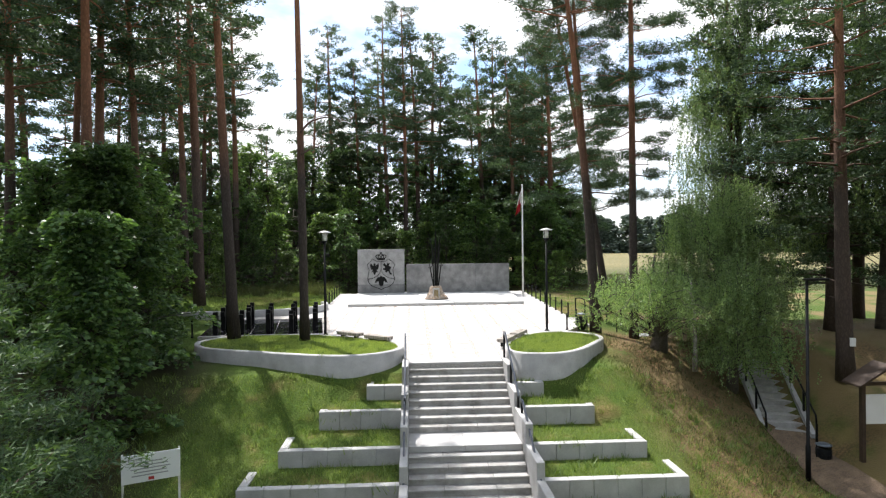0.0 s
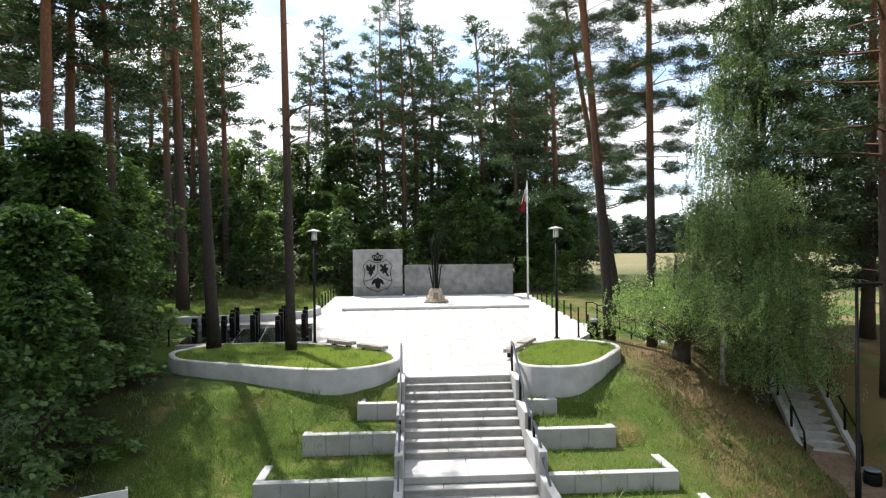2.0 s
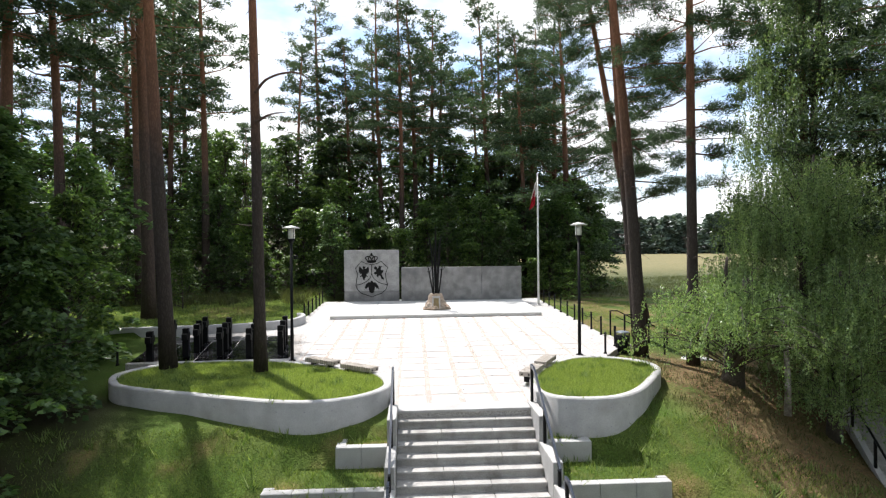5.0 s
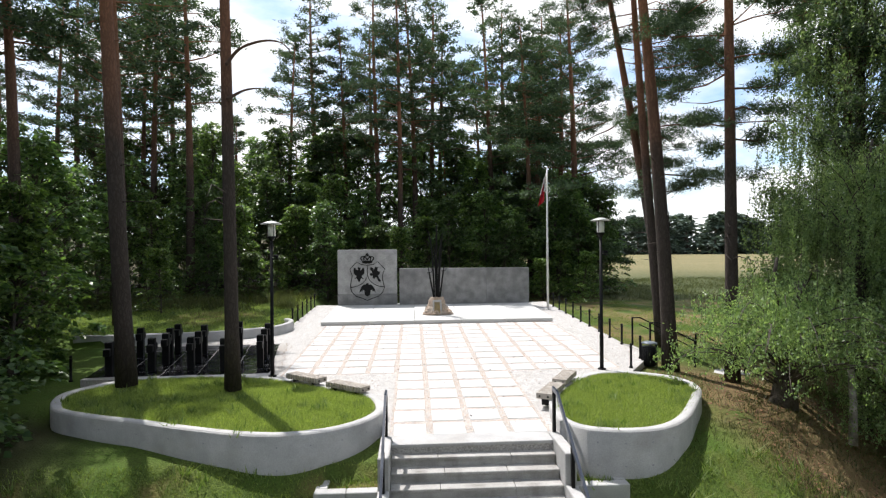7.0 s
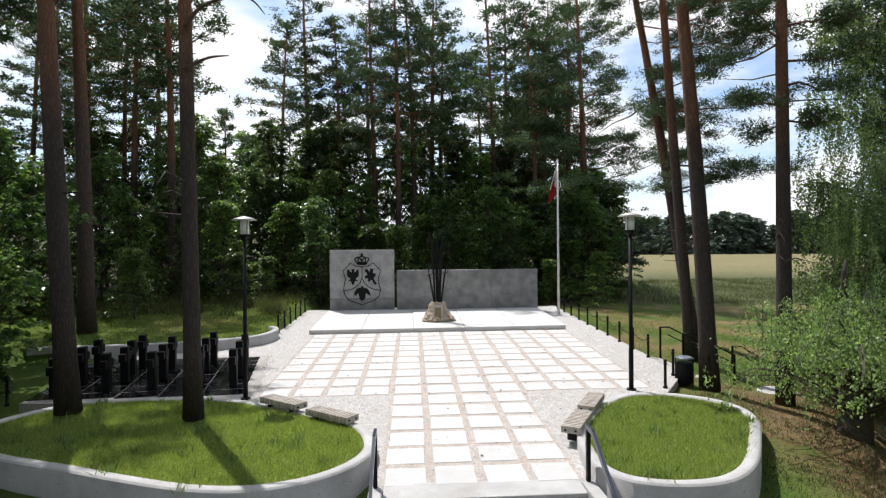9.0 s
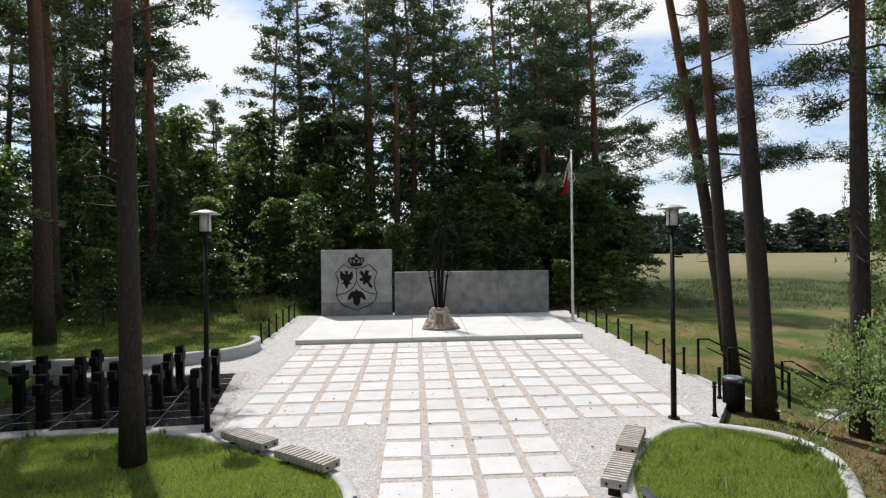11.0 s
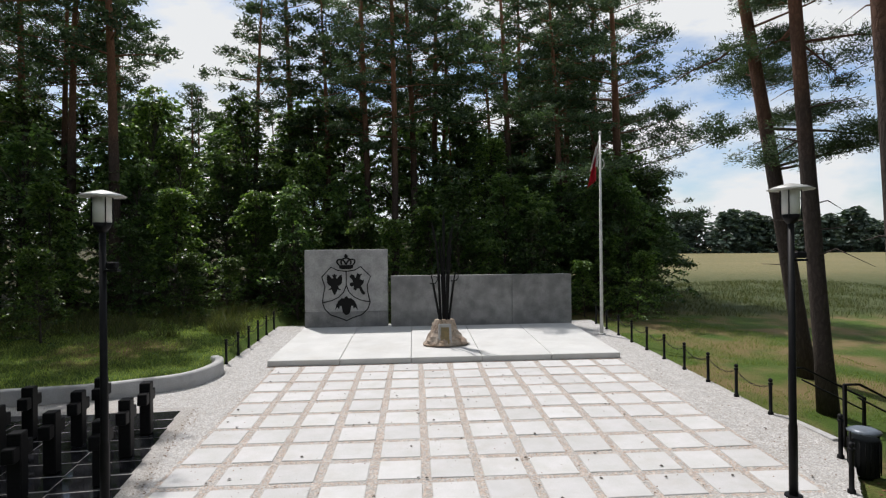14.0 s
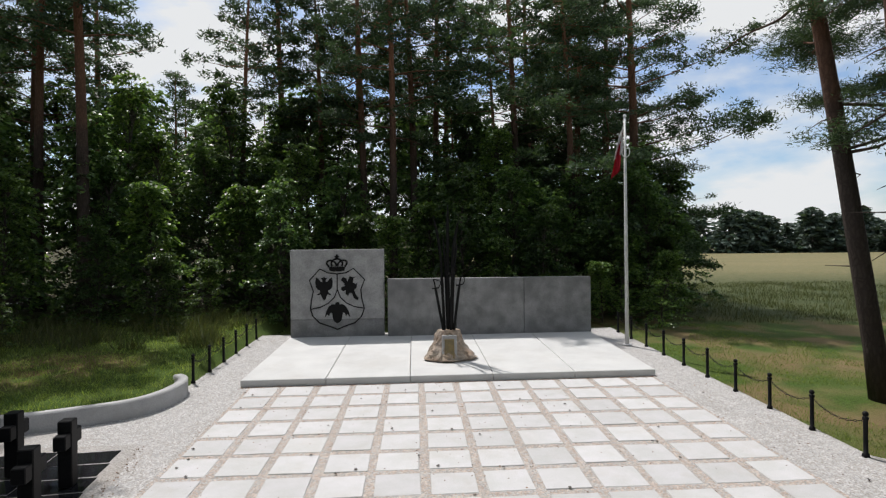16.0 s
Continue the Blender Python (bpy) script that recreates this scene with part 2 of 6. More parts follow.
BARK_PINE = bark_mat("pine_bark", (0.06, 0.048, 0.042), (0.27, 0.125, 0.07), 5.5, 10.5)
BARK_DARK = bark_mat("forest_bark", (0.08, 0.06, 0.05), (0.25, 0.12, 0.068), 6.0, 12.0)
BARK_BIRCH = mat("birch_bark", (0.5, 0.47, 0.43), 0.8, scale=5, var=(0.12, 0.1, 0.09), bump=0.4, bump_scale=24, grain=0.3)
BARK_OLD = mat("dark_birch_base_bark", (0.06, 0.048, 0.04), 0.95, scale=6, var=(0.1, 0.085, 0.07), bump=1.0, bump_scale=22, grain=0.4)
NEEDLE = leaf_mat("pine_needles", (0.024, 0.048, 0.028), (0.082, 0.124, 0.066), 0.32, rand=0.25)
NEEDLE_YOUNG = leaf_mat("young_pine_needles", (0.026, 0.056, 0.03), (0.1, 0.15, 0.068), 0.34)
LEAF_DEC = leaf_mat("hazel_leaves", (0.022, 0.05, 0.02), (0.16, 0.24, 0.075), 0.5, 0.38, rand=0.4)
LEAF_MAPLE = leaf_mat("maple_leaves", (0.034, 0.072, 0.034), (0.145, 0.23, 0.085), 0.48, 0.34)
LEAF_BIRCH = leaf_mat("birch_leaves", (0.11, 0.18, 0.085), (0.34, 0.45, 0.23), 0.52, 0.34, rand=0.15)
# darker copy of the birch leaves, shade put into the colour for tall birches
LEAF_BIRCH_SHADED = leaf_mat("shaded_birch_leaves", (0.06, 0.1, 0.055), (0.21, 0.28, 0.15), 0.5, 0.4)
# distance haze mixed into the leaf colour as a paler blue-grey green
LEAF_FAR_HAZY = leaf_mat("hazy_far_wood_leaves", (0.045, 0.072, 0.058), (0.085, 0.118, 0.092), 0.2, rand=0.2)
GRASS = leaf_mat("grass_blades", (0.09, 0.14, 0.03), (0.25, 0.3, 0.095), 0.4, rand=0.08)
# lighter copy of the grass, sunlight put into its colour
GRASS_SUNLIT = leaf_mat("sunlit_lawn_blades", (0.14, 0.2, 0.05), (0.36, 0.42, 0.15), 0.48, rand=0.08)
WEED = leaf_mat("weed_leaves", (0.08, 0.15, 0.03), (0.28, 0.34, 0.14), 0.35, rand=0.1)
GRASS_DRY = leaf_mat("dry_grass_blades", (0.045, 0.065, 0.022), (0.12, 0.12, 0.05), 0.3, rand=0.1)


def ground_mat():
    """Ground cover: mown grass, patches of moss and dry needles on the bank, and a ripening field beyond, with shade
    painted dark on the west slope and the near field.
    """
    m = bpy.data.materials.new("ground_cover")
    m.use_nodes = True
    n, l = m.node_tree.nodes, m.node_tree.links
    b = n["Principled BSDF"]
    b.inputs["Roughness"].default_value = 0.95
    b.inputs["Specular IOR Level"].default_value = 0.15
    g = n.new("ShaderNodeNewGeometry")
    sp = n.new("ShaderNodeSeparateXYZ")
    l.new(g.outputs["Position"], sp.inputs["Vector"])

    def noise_tex(scale, detail=6.0):
        t = n.new("ShaderNodeTexNoise")
        t.inputs["Scale"].default_value, t.inputs["Detail"].default_value = scale, detail
        l.new(g.outputs["Position"], t.inputs["Vector"])
        return t.outputs["Fac"]

    def rng(v, a, b_, c=0.0, d=1.0):
        r = n.new("ShaderNodeMapRange")
        r.interpolation_type = "SMOOTHSTEP"
        for k, x in zip(("From Min", "From Max", "To Min", "To Max"), (a, b_, c, d)):
            r.inputs[k].default_value = x
        l.new(v, r.inputs["Value"])
        return r.outputs["Result"]

    def mix(f, a, b_, mode="MIX"):
        x = n.new("ShaderNodeMix")
        x.data_type, x.blend_type = "RGBA", mode
        for sock, v in (("Factor", f), ("A", a), ("B", b_)):
            if isinstance(v, tuple):
                x.inputs[sock].default_value = (*v, 1)
            elif isinstance(v, float):
                x.inputs[sock].default_value = v
            else:
                l.new(v, x.inputs[sock])
        return x.outputs["Result"]

    def mul(a, b_):
        x = n.new("ShaderNodeMath")
        x.operation = "MULTIPLY"
        l.new(a, x.inputs[0])
        l.new(b_, x.inputs[1])
        return x.outputs["Value"]

    grass = mix(rng(noise_tex(0.9), 0.35, 0.65), (0.066, 0.12, 0.018), (0.1, 0.14, 0.03))
    grass = mix(rng(noise_tex(22.0), 0.3, 0.7), grass, (0.05, 0.075, 0.016))
    litter = mix(rng(noise_tex(14.0), 0.35, 0.65), (0.19, 0.125, 0.062), (0.1, 0.075, 0.038))
    bank = mul(rng(sp.outputs["X"], 6.0, 8.4), rng(sp.outputs["Y"], 25.5, 22.0))
    bank = mul(bank, rng(noise_tex(0.7), 0.3, 0.52))
    # tree shade on the west slope, put into the ground colour
    painted_shade_left = mul(rng(sp.outputs["X"], -5.0, -8.0), rng(noise_tex(0.4), 0.25, 0.5))
    painted_shade_left = mul(painted_shade_left, rng(sp.outputs["Y"], 20.5, 19.0))
    # ground turns darker and browner in under the trees behind the wall
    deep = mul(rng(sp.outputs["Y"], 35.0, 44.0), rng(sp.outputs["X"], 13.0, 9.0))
    grass = mix(bank, grass, litter)
    grass = mix(painted_shade_left, grass, (0.04, 0.036, 0.02))
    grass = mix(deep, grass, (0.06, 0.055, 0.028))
    dry = rng(noise_tex(0.45), 0.4, 0.62)
    grass = mix(mul(dry, rng(sp.outputs["X"], 6.0, 8.0)), grass, (0.18, 0.135, 0.065))
    worn = mul(rng(noise_tex(0.8), 0.52, 0.74), rng(sp.outputs["Y"], 18.0, 16.5))
    grass = mix(worn, grass, (0.19, 0.15, 0.06))
    vd = n.new("ShaderNodeVectorMath")
    vd.operation = "DISTANCE"
    l.new(g.outputs["Position"], vd.inputs[0])
    vd.inputs[1].default_value = (-8.2, 31.6, 0.3)
    patch = mul(rng(vd.outputs["Value"], 2.6, 0.8), rng(noise_tex(1.3), 0.38, 0.55))
    grass = mix(patch, grass, litter)
    crop = mix(rng(noise_tex(0.05), 0.4, 0.6), (0.24, 0.19, 0.1), (0.195, 0.165, 0.085))
    crop = mix(rng(noise_tex(1.6), 0.3, 0.7), crop, (0.13, 0.13, 0.06))
    # near crop kept dark green, standing for the wood's shadow across it
    near_shaded_green = mix(rng(noise_tex(0.7), 0.35, 0.65), (0.045, 0.06, 0.022), (0.075, 0.088, 0.036))
    crop = mix(rng(sp.outputs["Y"], 95.0, 50.0), crop, near_shaded_green)
    field = mul(rng(sp.outputs["X"], 9.0, 12.0), rng(sp.outputs["Y"], 38.0, 42.0))
    col = mix(field, grass, crop)
    l.new(col, b.inputs["Base Color"])
    bp = n.new("ShaderNodeBump")
    bp.inputs["Strength"].default_value, bp.inputs["Distance"].default_value = 0.9, 0.05
    l.new(noise_tex(26.0), bp.inputs["Height"])
    l.new(bp.outputs["Normal"], b.inputs["Normal"])
    return m


GROUND = ground_mat()
LAWN = mat("lawn_turf", (0.09, 0.13, 0.03), 0.95, scale=1.3, var=(0.135, 0.16, 0.045), bump=0.9, bump_scale=40, grain=0.45, spec=0.15)


# ---------------------------------------------------------------- building helpers
def part(name, bm, material, parent=None, label=""):
    """Links a bmesh as one mesh object under a thing or a part."""
    me = bpy.data.meshes.new(name)
    bm.to_mesh(me)
    bm.free()
    me.materials.append(material)
    ob = new(name, me)
    ob.parent = parent
    if label:
        ob["label"] = label
    return ob


def raw(name, verts, faces, material, parent=None, smooth=False):
    me = bpy.data.meshes.new(name)
    me.from_pydata(verts, [], faces)
    me.materials.append(material)
    if smooth:
        me.polygons.foreach_set("use_smooth", [True] * len(me.polygons))
    ob = new(name, me)
    ob.parent = parent
    return ob


def thing(name, m, label, category, group="", kind=""):
    ob = new(name)
    ob.matrix_world = m
    return tagged(ob, label, category, group, kind)


def box(bm, x0, x1, y0, y1, z0, z1, bevel=0.0):
    """A block between two corners, with worn edges."""
    vs = [bm.verts.new((x, y, z)) for z in (z0, z1) for y in (y0, y1) for x in (x0, x1)]
    fs = [bm.faces.new([vs[i] for i in q]) for q in ((0, 2, 3, 1), (4, 5, 7, 6), (0, 1, 5, 4), (1, 3, 7, 5), (3, 2, 6, 7), (2, 0, 4, 6))]
    if bevel:
        bmesh.ops.bevel(bm, geom=list({e for f in fs for e in f.edges}), offset=bevel, segments=1, affect="EDGES")
    return fs


def boxes(*specs):
    bm = bmesh.new()
    for s in specs:
        box(bm, *s)
    return bm


def tube(bm, pts, radii, sides=8, cap=True):
    """A round bar along points, with a radius at each."""
    rings = []
    pts = [Vector(p) for p in pts]
    for i, p in enumerate(pts):
        d = (pts[min(i + 1, len(pts) - 1)] - pts[max(i - 1, 0)]).normalized()
        ref = Vector((1, 0, 0)) if abs(d.x) < 0.9 else Vector((0, 1, 0))
        u = d.cross(ref).normalized()
        v = d.cross(u)
        r = radii[i] if hasattr(radii, "__len__") else radii
        rings.append([bm.verts.new(p + (u * math.cos(2 * math.pi * k / sides) + v * math.sin(2 * math.pi * k / sides)) * r) for k in range(sides)])
    for a, b in zip(rings, rings[1:]):
        for k in range(sides):
            f = bm.faces.new((a[k], a[(k + 1) % sides], b[(k + 1) % sides], b[k]))
            f.smooth = True
    if cap:
        bm.faces.new(rings[0][::-1])
        bm.faces.new(rings[-1])
    return bm


def prism(bm, outline, y0, y1):
    """A flat outline in x and z, given thickness along y."""
    a = [bm.verts.new((x, y0, z)) for x, z in outline]
    b = [bm.verts.new((x, y1, z)) for x, z in outline]
    bm.faces.new(a)
    bm.faces.new(b[::-1])
    for i in range(len(a)):
        j = (i + 1) % len(a)
        bm.faces.new((a[j], a[i], b[i], b[j]))
    return bm


def plaza_z(x, y):
    return -0.037 * (30.1 - y) + 0.005 * (x - 1)


def spline(points, per=8, closed=False):
    """Points along a smooth curve through the given ones."""
    pts = [Vector(p) for p in points]
    n = len(pts)
    out = []
    for i in range(n if closed else n - 1):
        if closed:
            p0, p1, p2, p3 = (pts[(i + k - 1) % n] for k in range(4))
        else:
            p0, p1, p2, p3 = (pts[min(max(i + k - 1, 0), n - 1)] for k in range(4))
        for s in range(per):
            t = s / per
            out.append(0.5 * ((2 * p1) + (p2 - p0) * t + (2 * p0 - 5 * p1 + 4 * p2 - p3) * t * t + (3 * p1 - p0 - 3 * p2 + p3) * t ** 3))
    if not closed:
        out.append(pts[-1])
    return out


# ---------------------------------------------------------------- ground
# terrace walls on the slope: front face y, top z, left end x, right end x
TERRACES = [(16.6, -0.95, -1.42, 3.92), (15.45, -1.36, -2.63, 5.1), (13.9, -1.86, -3.38, 5.95), (12.65, -2.26, -4.02, 6.42), (11.3, -2.75, -4.6, 6.95)]
KERB_X = [-11.5, -9.5, -6.6, -5.8, -5.2, -4.85, -4.72]
KERB_Y = [27.2, 27.35, 27.75, 28.05, 28.4, 28.95, 29.6]


def smooth(a, b, v):
    t = min(max((v - a) / (b - a), 0.0), 1.0)
    return t * t * (3 - 2 * t)


def hill(y):
    return float(np.interp(y, [-40, 6, 10, 12.6, 14, 15.4, 16.6, 17.3, 18.6, 22, 30.1, 36, 60, 300, 2000],
                           [-4.3, -4.05, -3.75, -2.78, -2.26, -1.68, -1.1, -0.76, -0.58, -0.42, -0.1, 0.12, 0.35, 0.6, 0.6]))


def ground_z(x, y):
    yy = y
    if x > 6.8:
        yy = y - 1.1 * min(x - 6.8, 6.0) * (1 - smooth(23.5, 27.5, y))
    if x < -8.2:
        yy = y - 0.35 * min(-8.2 - x, 6.0) * (1 - smooth(23.0, 27.0, y))
    z = hill(yy)
    if x > 12.3:
        z += min((x - 12.3) * 0.9, 1.9) * smooth(13.0, 16.0, y) * (1 - smooth(20, 26, y))
    if x > 7.2:
        z -= 0.3 * math.exp(-((x - 9.8) ** 2 + (y - 24) ** 2) / 2.5)
        z -= 0.025 * min(x - 7.2, 14) * smooth(24.5, 27, y)
    else:
        z = min(z, plaza_z(x, y) - 0.08)
    if -7.9 < x < 7.0 and 17.3 < y < 22.4:
        z = min(z, -0.62)
    if -4.8 < x < 7.2 and y > 22.0:
        z = min(z, plaza_z(x, y) - 0.2)
    if x < -4.7 and y > 26.5:
        edge = float(np.interp(x, KERB_X, KERB_Y)) + 0.12
        if y > edge:
            z = plaza_z(x, y) + 0.26 + 0.05 * smooth(0, 8, y - edge)
        elif x > -8.7:
            z = plaza_z(x, y) - 0.2
    elif -8.65 < x < -4.7 and y > 22.3:
        z = min(z, plaza_z(x, y) - 0.2)
    back = 17.2
    for wy, wz, xl, xr in TERRACES:
        if wy + 0.1 < y <= back + 0.1 and xl + 0.1 < x < xr - 0.1:
            z = wz - 0.06 + 0.03 * (y - wy)
        back = wy
    if -0.3 < x < 2.95 and 10.2 < y < 17.6:
        z = min(z, float(np.interp(y, [10.2, 11.5, 12.7, 14.3, 15.3, 17.6], [-4.0, -3.55, -3.5, -2.45, -2.4, -0.85])))
    far = max(abs(x) - 30, y - 70, -20 - y, 0)
    if far <= 0:
        z += 0.05 * noise.noise((x * 0.5, y * 0.5, 0)) * smooth(0, 2, abs(x - 1.3) - 5)
    return z


def axis_lines(lo, hi, step, extra, far):
    v = list(np.arange(lo, hi + 1e-6, step)) + extra
    s, d = lo, 1.0
    while s > -far:
        s -= d
        d *= 1.35
        v.append(s)
    s, d = hi, 1.0
    while s < far:
        s += d
        d *= 1.35
        v.append(s)
    return sorted(set(round(float(a), 3) for a in v))


gx = axis_lines(-13, 16, 0.4, [e for _, _, l, r in TERRACES for e in (l + 0.05, l + 0.15, r - 0.05, r - 0.15)] + [7.0, 7.19, 7.21, -0.32, -0.24, 2.88, 2.97], 1500)
gy = axis_lines(7, 38, 0.4, [e for w, *_ in TERRACES for e in (w + 0.05, w + 0.15)] + [17.2, 17.31, 22.39, 22.41], 1500)
gv = [(x, y, ground_z(x, y)) for y in gy for x in gx]
nx = len(gx)
gf = [(j * nx + i, j * nx + i + 1, (j + 1) * nx + i + 1, (j + 1) * nx + i) for j in range(len(gy) - 1) for i in range(nx - 1)]
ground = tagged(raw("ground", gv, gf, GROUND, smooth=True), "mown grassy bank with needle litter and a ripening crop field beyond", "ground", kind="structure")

# ---------------------------------------------------------------- forecourt surface
PLAZA_EDGE = [(-0.22, 17.44), (2.86, 17.44), (3.1, 18.4), (3.6, 19.8), (4.6, 21.3), (6.1, 22.0), (7.0, 23.25), (7.5, 24.2), (7.5, 25.35), (7.3, 25.6),
              (7.28, 36.6), (-4.85, 36.6), (-4.8, 30.3), (-4.55, 29.6), (-4.65, 28.75), (-5.2, 28.2), (-5.8, 27.9), (-6.6, 27.6), (-8.6, 27.3), (-8.6, 22.6),
              (-3.5, 22.1), (-0.9, 20.3), (-0.4, 19.0)]
bm = bmesh.new()
top = [bm.verts.new((x, y, plaza_z(x, y))) for x, y in PLAZA_EDGE]
low = [bm.verts.new((x, y, plaza_z(x, y) - 0.3)) for x, y in PLAZA_EDGE]
bm.faces.new(top)
for i in range(len(top)):
    j = (i + 1) % len(top)
    bm.faces.new((top[j], top[i], low[i], low[j]))
pavement = tagged(part("pavement", bm, GRAVEL), "pale pebble-set forecourt in front of the memorial wall", "pavement", kind="structure")


def band_wall(name, line, thick, top_z, low_z, material, closed=False, bevel=0.025):
    """A curved wall of constant thickness along a line, with a softened top edge."""
    bm = bmesh.new()
    n = len(line)
    rings = []
    for i, p in enumerate(line):
        a, b = (line[(i - 1) % n], line[(i + 1) % n]) if closed else (line[max(i - 1, 0)], line[min(i + 1, n - 1)])
        d = Vector((b.x - a.x, b.y - a.y)).normalized()
        nrm = Vector((-d.y, d.x))
        zt, zl = top_z(p.x, p.y), low_z(p.x, p.y)
        prof = [(0, zl), (0, zt - bevel), (bevel, zt), (thick - bevel, zt), (thick, zt - bevel), (thick, zl)]
        rings.append([bm.verts.new((p.x + nrm.x * o, p.y + nrm.y * o, z)) for o, z in prof])
    for i in range(n if closed else n - 1):
        a, b = rings[i], rings[(i + 1) % n]
        for k in range(5):
            f = bm.faces.new((a[k], b[k], b[k + 1], a[k + 1]))
            f.smooth = k in (0, 2, 4)
    if not closed:
        bm.faces.new(rings[0])
        bm.faces.new(rings[-1][::-1])
    bmesh.ops.recalc_face_normals(bm, faces=bm.faces)
    return part(name, bm, material)


# raised lawn beds: outlines counter-clockwise
BED_LEFT = [(-7.93, 20.6), (-7.3, 19.35), (-6.3, 18.7), (-5.0, 18.15), (-3.9, 17.65), (-2.75, 17.22), (-1.85, 17.15), (-1.05, 17.48), (-0.5, 18.15), (-0.34, 19.0),
            (-0.7, 20.1), (-1.8, 21.0), (-2.9, 21.8), (-3.9, 22.3), (-5.4, 22.55), (-7.0, 22.35), (-7.7, 21.6)]
BED_RIGHT = [(3.02, 18.4), (3.0, 17.6), (3.3, 17.08), (3.95, 16.86), (4.7, 16.98), (5.4, 17.55), (6.15, 18.6), (6.85, 19.75), (7.05, 20.6), (6.85, 21.35),
             (6.1, 21.95), (5.2, 22.0), (4.35, 21.3), (3.6, 20.2), (3.2, 19.3)]


def bed_top(x, y):
    return -0.14 - 0.02 * (y - 17.2)


BED_LINES = {}
for key, outline in (("left", BED_LEFT), ("right", BED_RIGHT)):
    line = spline([(x, y, 0) for x, y in outline], 6, True)
    BED_LINES[key] = line
    w = band_wall("wall_bed_" + key, line, 0.2, bed_top, lambda x, y: ground_z(x, y - 0.4) - 0.5 if y < 20 else -1.0, CONCRETE, True)
    tagged(w, "curved cast concrete retaining wall round a raised lawn", "retaining wall", kind="structure")
    hole_me = None
    spots = [i for i in range(2, len(line), 4) if line[i].y < 20.3]
    for i in spots:
        p, q = line[i], line[(i + 1) % len(line)]
        d = Vector((q.x - p.x, q.y - p.y)).normalized()
        out = Vector((d.y, -d.x, 0))
        for dz in (0.22, 0.62):
            z = bed_top(p.x, p.y) - dz
            if z < ground_z(p.x + out.x * 0.3, p.y + out.y * 0.3) + 0.06:
                continue
            if hole_me is None:
                bm = tube(bmesh.new(), [(0, 0, 0), (0, 0, 0.012)], 0.016, 8)
                hole_me = bpy.data.meshes.new("tie_hole")
                bm.to_mesh(hole_me)
                bm.free()
                hole_me.materials.append(INK)
            ob = new("tie_hole", hole_me)
            ob.parent = w
            ob.matrix_basis = Matrix.Translation((p.x - out.x * 0.008, p.y - out.y * 0.008, z)) @ out.to_track_quat("Z", "Y").to_matrix().to_4x4()
    bm = bmesh.new()
    c = Vector((sum(p.x for p in line) / len(line), sum(p.y for p in line) / len(line), 0))
    prev = None
    for s in (0.965, 0.75, 0.5, 0.25):
        ring = [bm.verts.new((c.x + (p.x - c.x) * s, c.y + (p.y - c.y) * s,
                              bed_top(c.x + (p.x - c.x) * s, c.y + (p.y - c.y) * s) - 0.045 + 0.01 * noise.noise(p * 0.9))) for p in line]
        if prev:
            for i in range(len(ring)):
                j = (i + 1) % len(ring)
                bm.faces.new((prev[i], prev[j], ring[j], ring[i]))
        prev = ring
    bm.faces.new(prev)
    for f in bm.faces:
        f.smooth = True
    tagged(part("lawn", bm, LAWN), "mown green lawn inside the raised bed", "lawn", kind="structure")

kerb_line = spline([(-4.85, 30.35, 0), (-4.62, 30.1, 0), (-4.5, 29.6, 0), (-4.62, 28.9, 0), (-5.0, 28.35, 0), (-5.8, 27.95, 0), (-6.6, 27.65, 0), (-8.0, 27.42, 0), (-9.6, 27.3, 0), (-11.5, 27.2, 0)], 6)
kerb = band_wall("wall_kerb", kerb_line[::-1], 0.2, lambda x, y: plaza_z(x, y) + 0.34, lambda x, y: plaza_z(x, y) - 0.25, CONCRETE)
tagged(kerb, "low curved concrete kerb wall holding the grass bank", "retaining wall", kind="structure")

# terrace walls with return walls, both sides of the stairs
for i, (wy, wz, xl, xr) in enumerate(TERRACES):
    for side, x0, x1 in (("west", xl, -0.36), ("east", 3.0, xr)):
        ret = (xl, xl + 0.2) if side == "west" else (xr - 0.2, xr)
        deep = 0.55 if i == 0 else (0.3 if i == 1 else 1.05)
        bm = bmesh.new()
        count = max(1, round((x1 - x0) / 0.62))
        for k in range(count):
            a, b = x0 + (x1 - x0) * k / count, x0 + (x1 - x0) * (k + 1) / count
            box(bm, a + 0.003, b - 0.003, wy, wy + 0.2, wz - 0.62, wz, 0.012)
        box(bm, ret[0], ret[1], wy + 0.203, wy + deep, wz - 0.6, wz, 0.012)
        tagged(part("wall_terrace_" + side, bm, CONCRETE), "low concrete block terrace wall on the grass slope", "retaining wall", kind="structure")

# ---------------------------------------------------------------- main stairs
RISE, TREAD, Y_TOP, Z_TOP = 0.168, 0.27, 17.5, -0.468
SX0, SX1 = -0.16, 2.8
stairs = thing("staircase", pose(0, 0, 0), "wide grey concrete steps with a middle landing", "stairs")


def step(y_front, z, depth, ragged):
    """One tread block with a slightly overhanging nose, in three lengths with open joints."""
    bm = bmesh.new()
    cuts = [SX0, SX0 + (SX1 - SX0) * (0.33 + ragged), SX0 + (SX1 - SX0) * (0.68 - ragged), SX1]
    for a, b in zip(cuts, cuts[1:]):
        box(bm, a + 0.004, b - 0.004, y_front, y_front + depth, z - 0.055, z, 0.008)
        box(bm, a + 0.003, b - 0.003, y_front + 0.025, y_front + depth - 0.01, z - RISE - 0.06, z - 0.056)
    return part("step", bm, STEPCON, stairs)


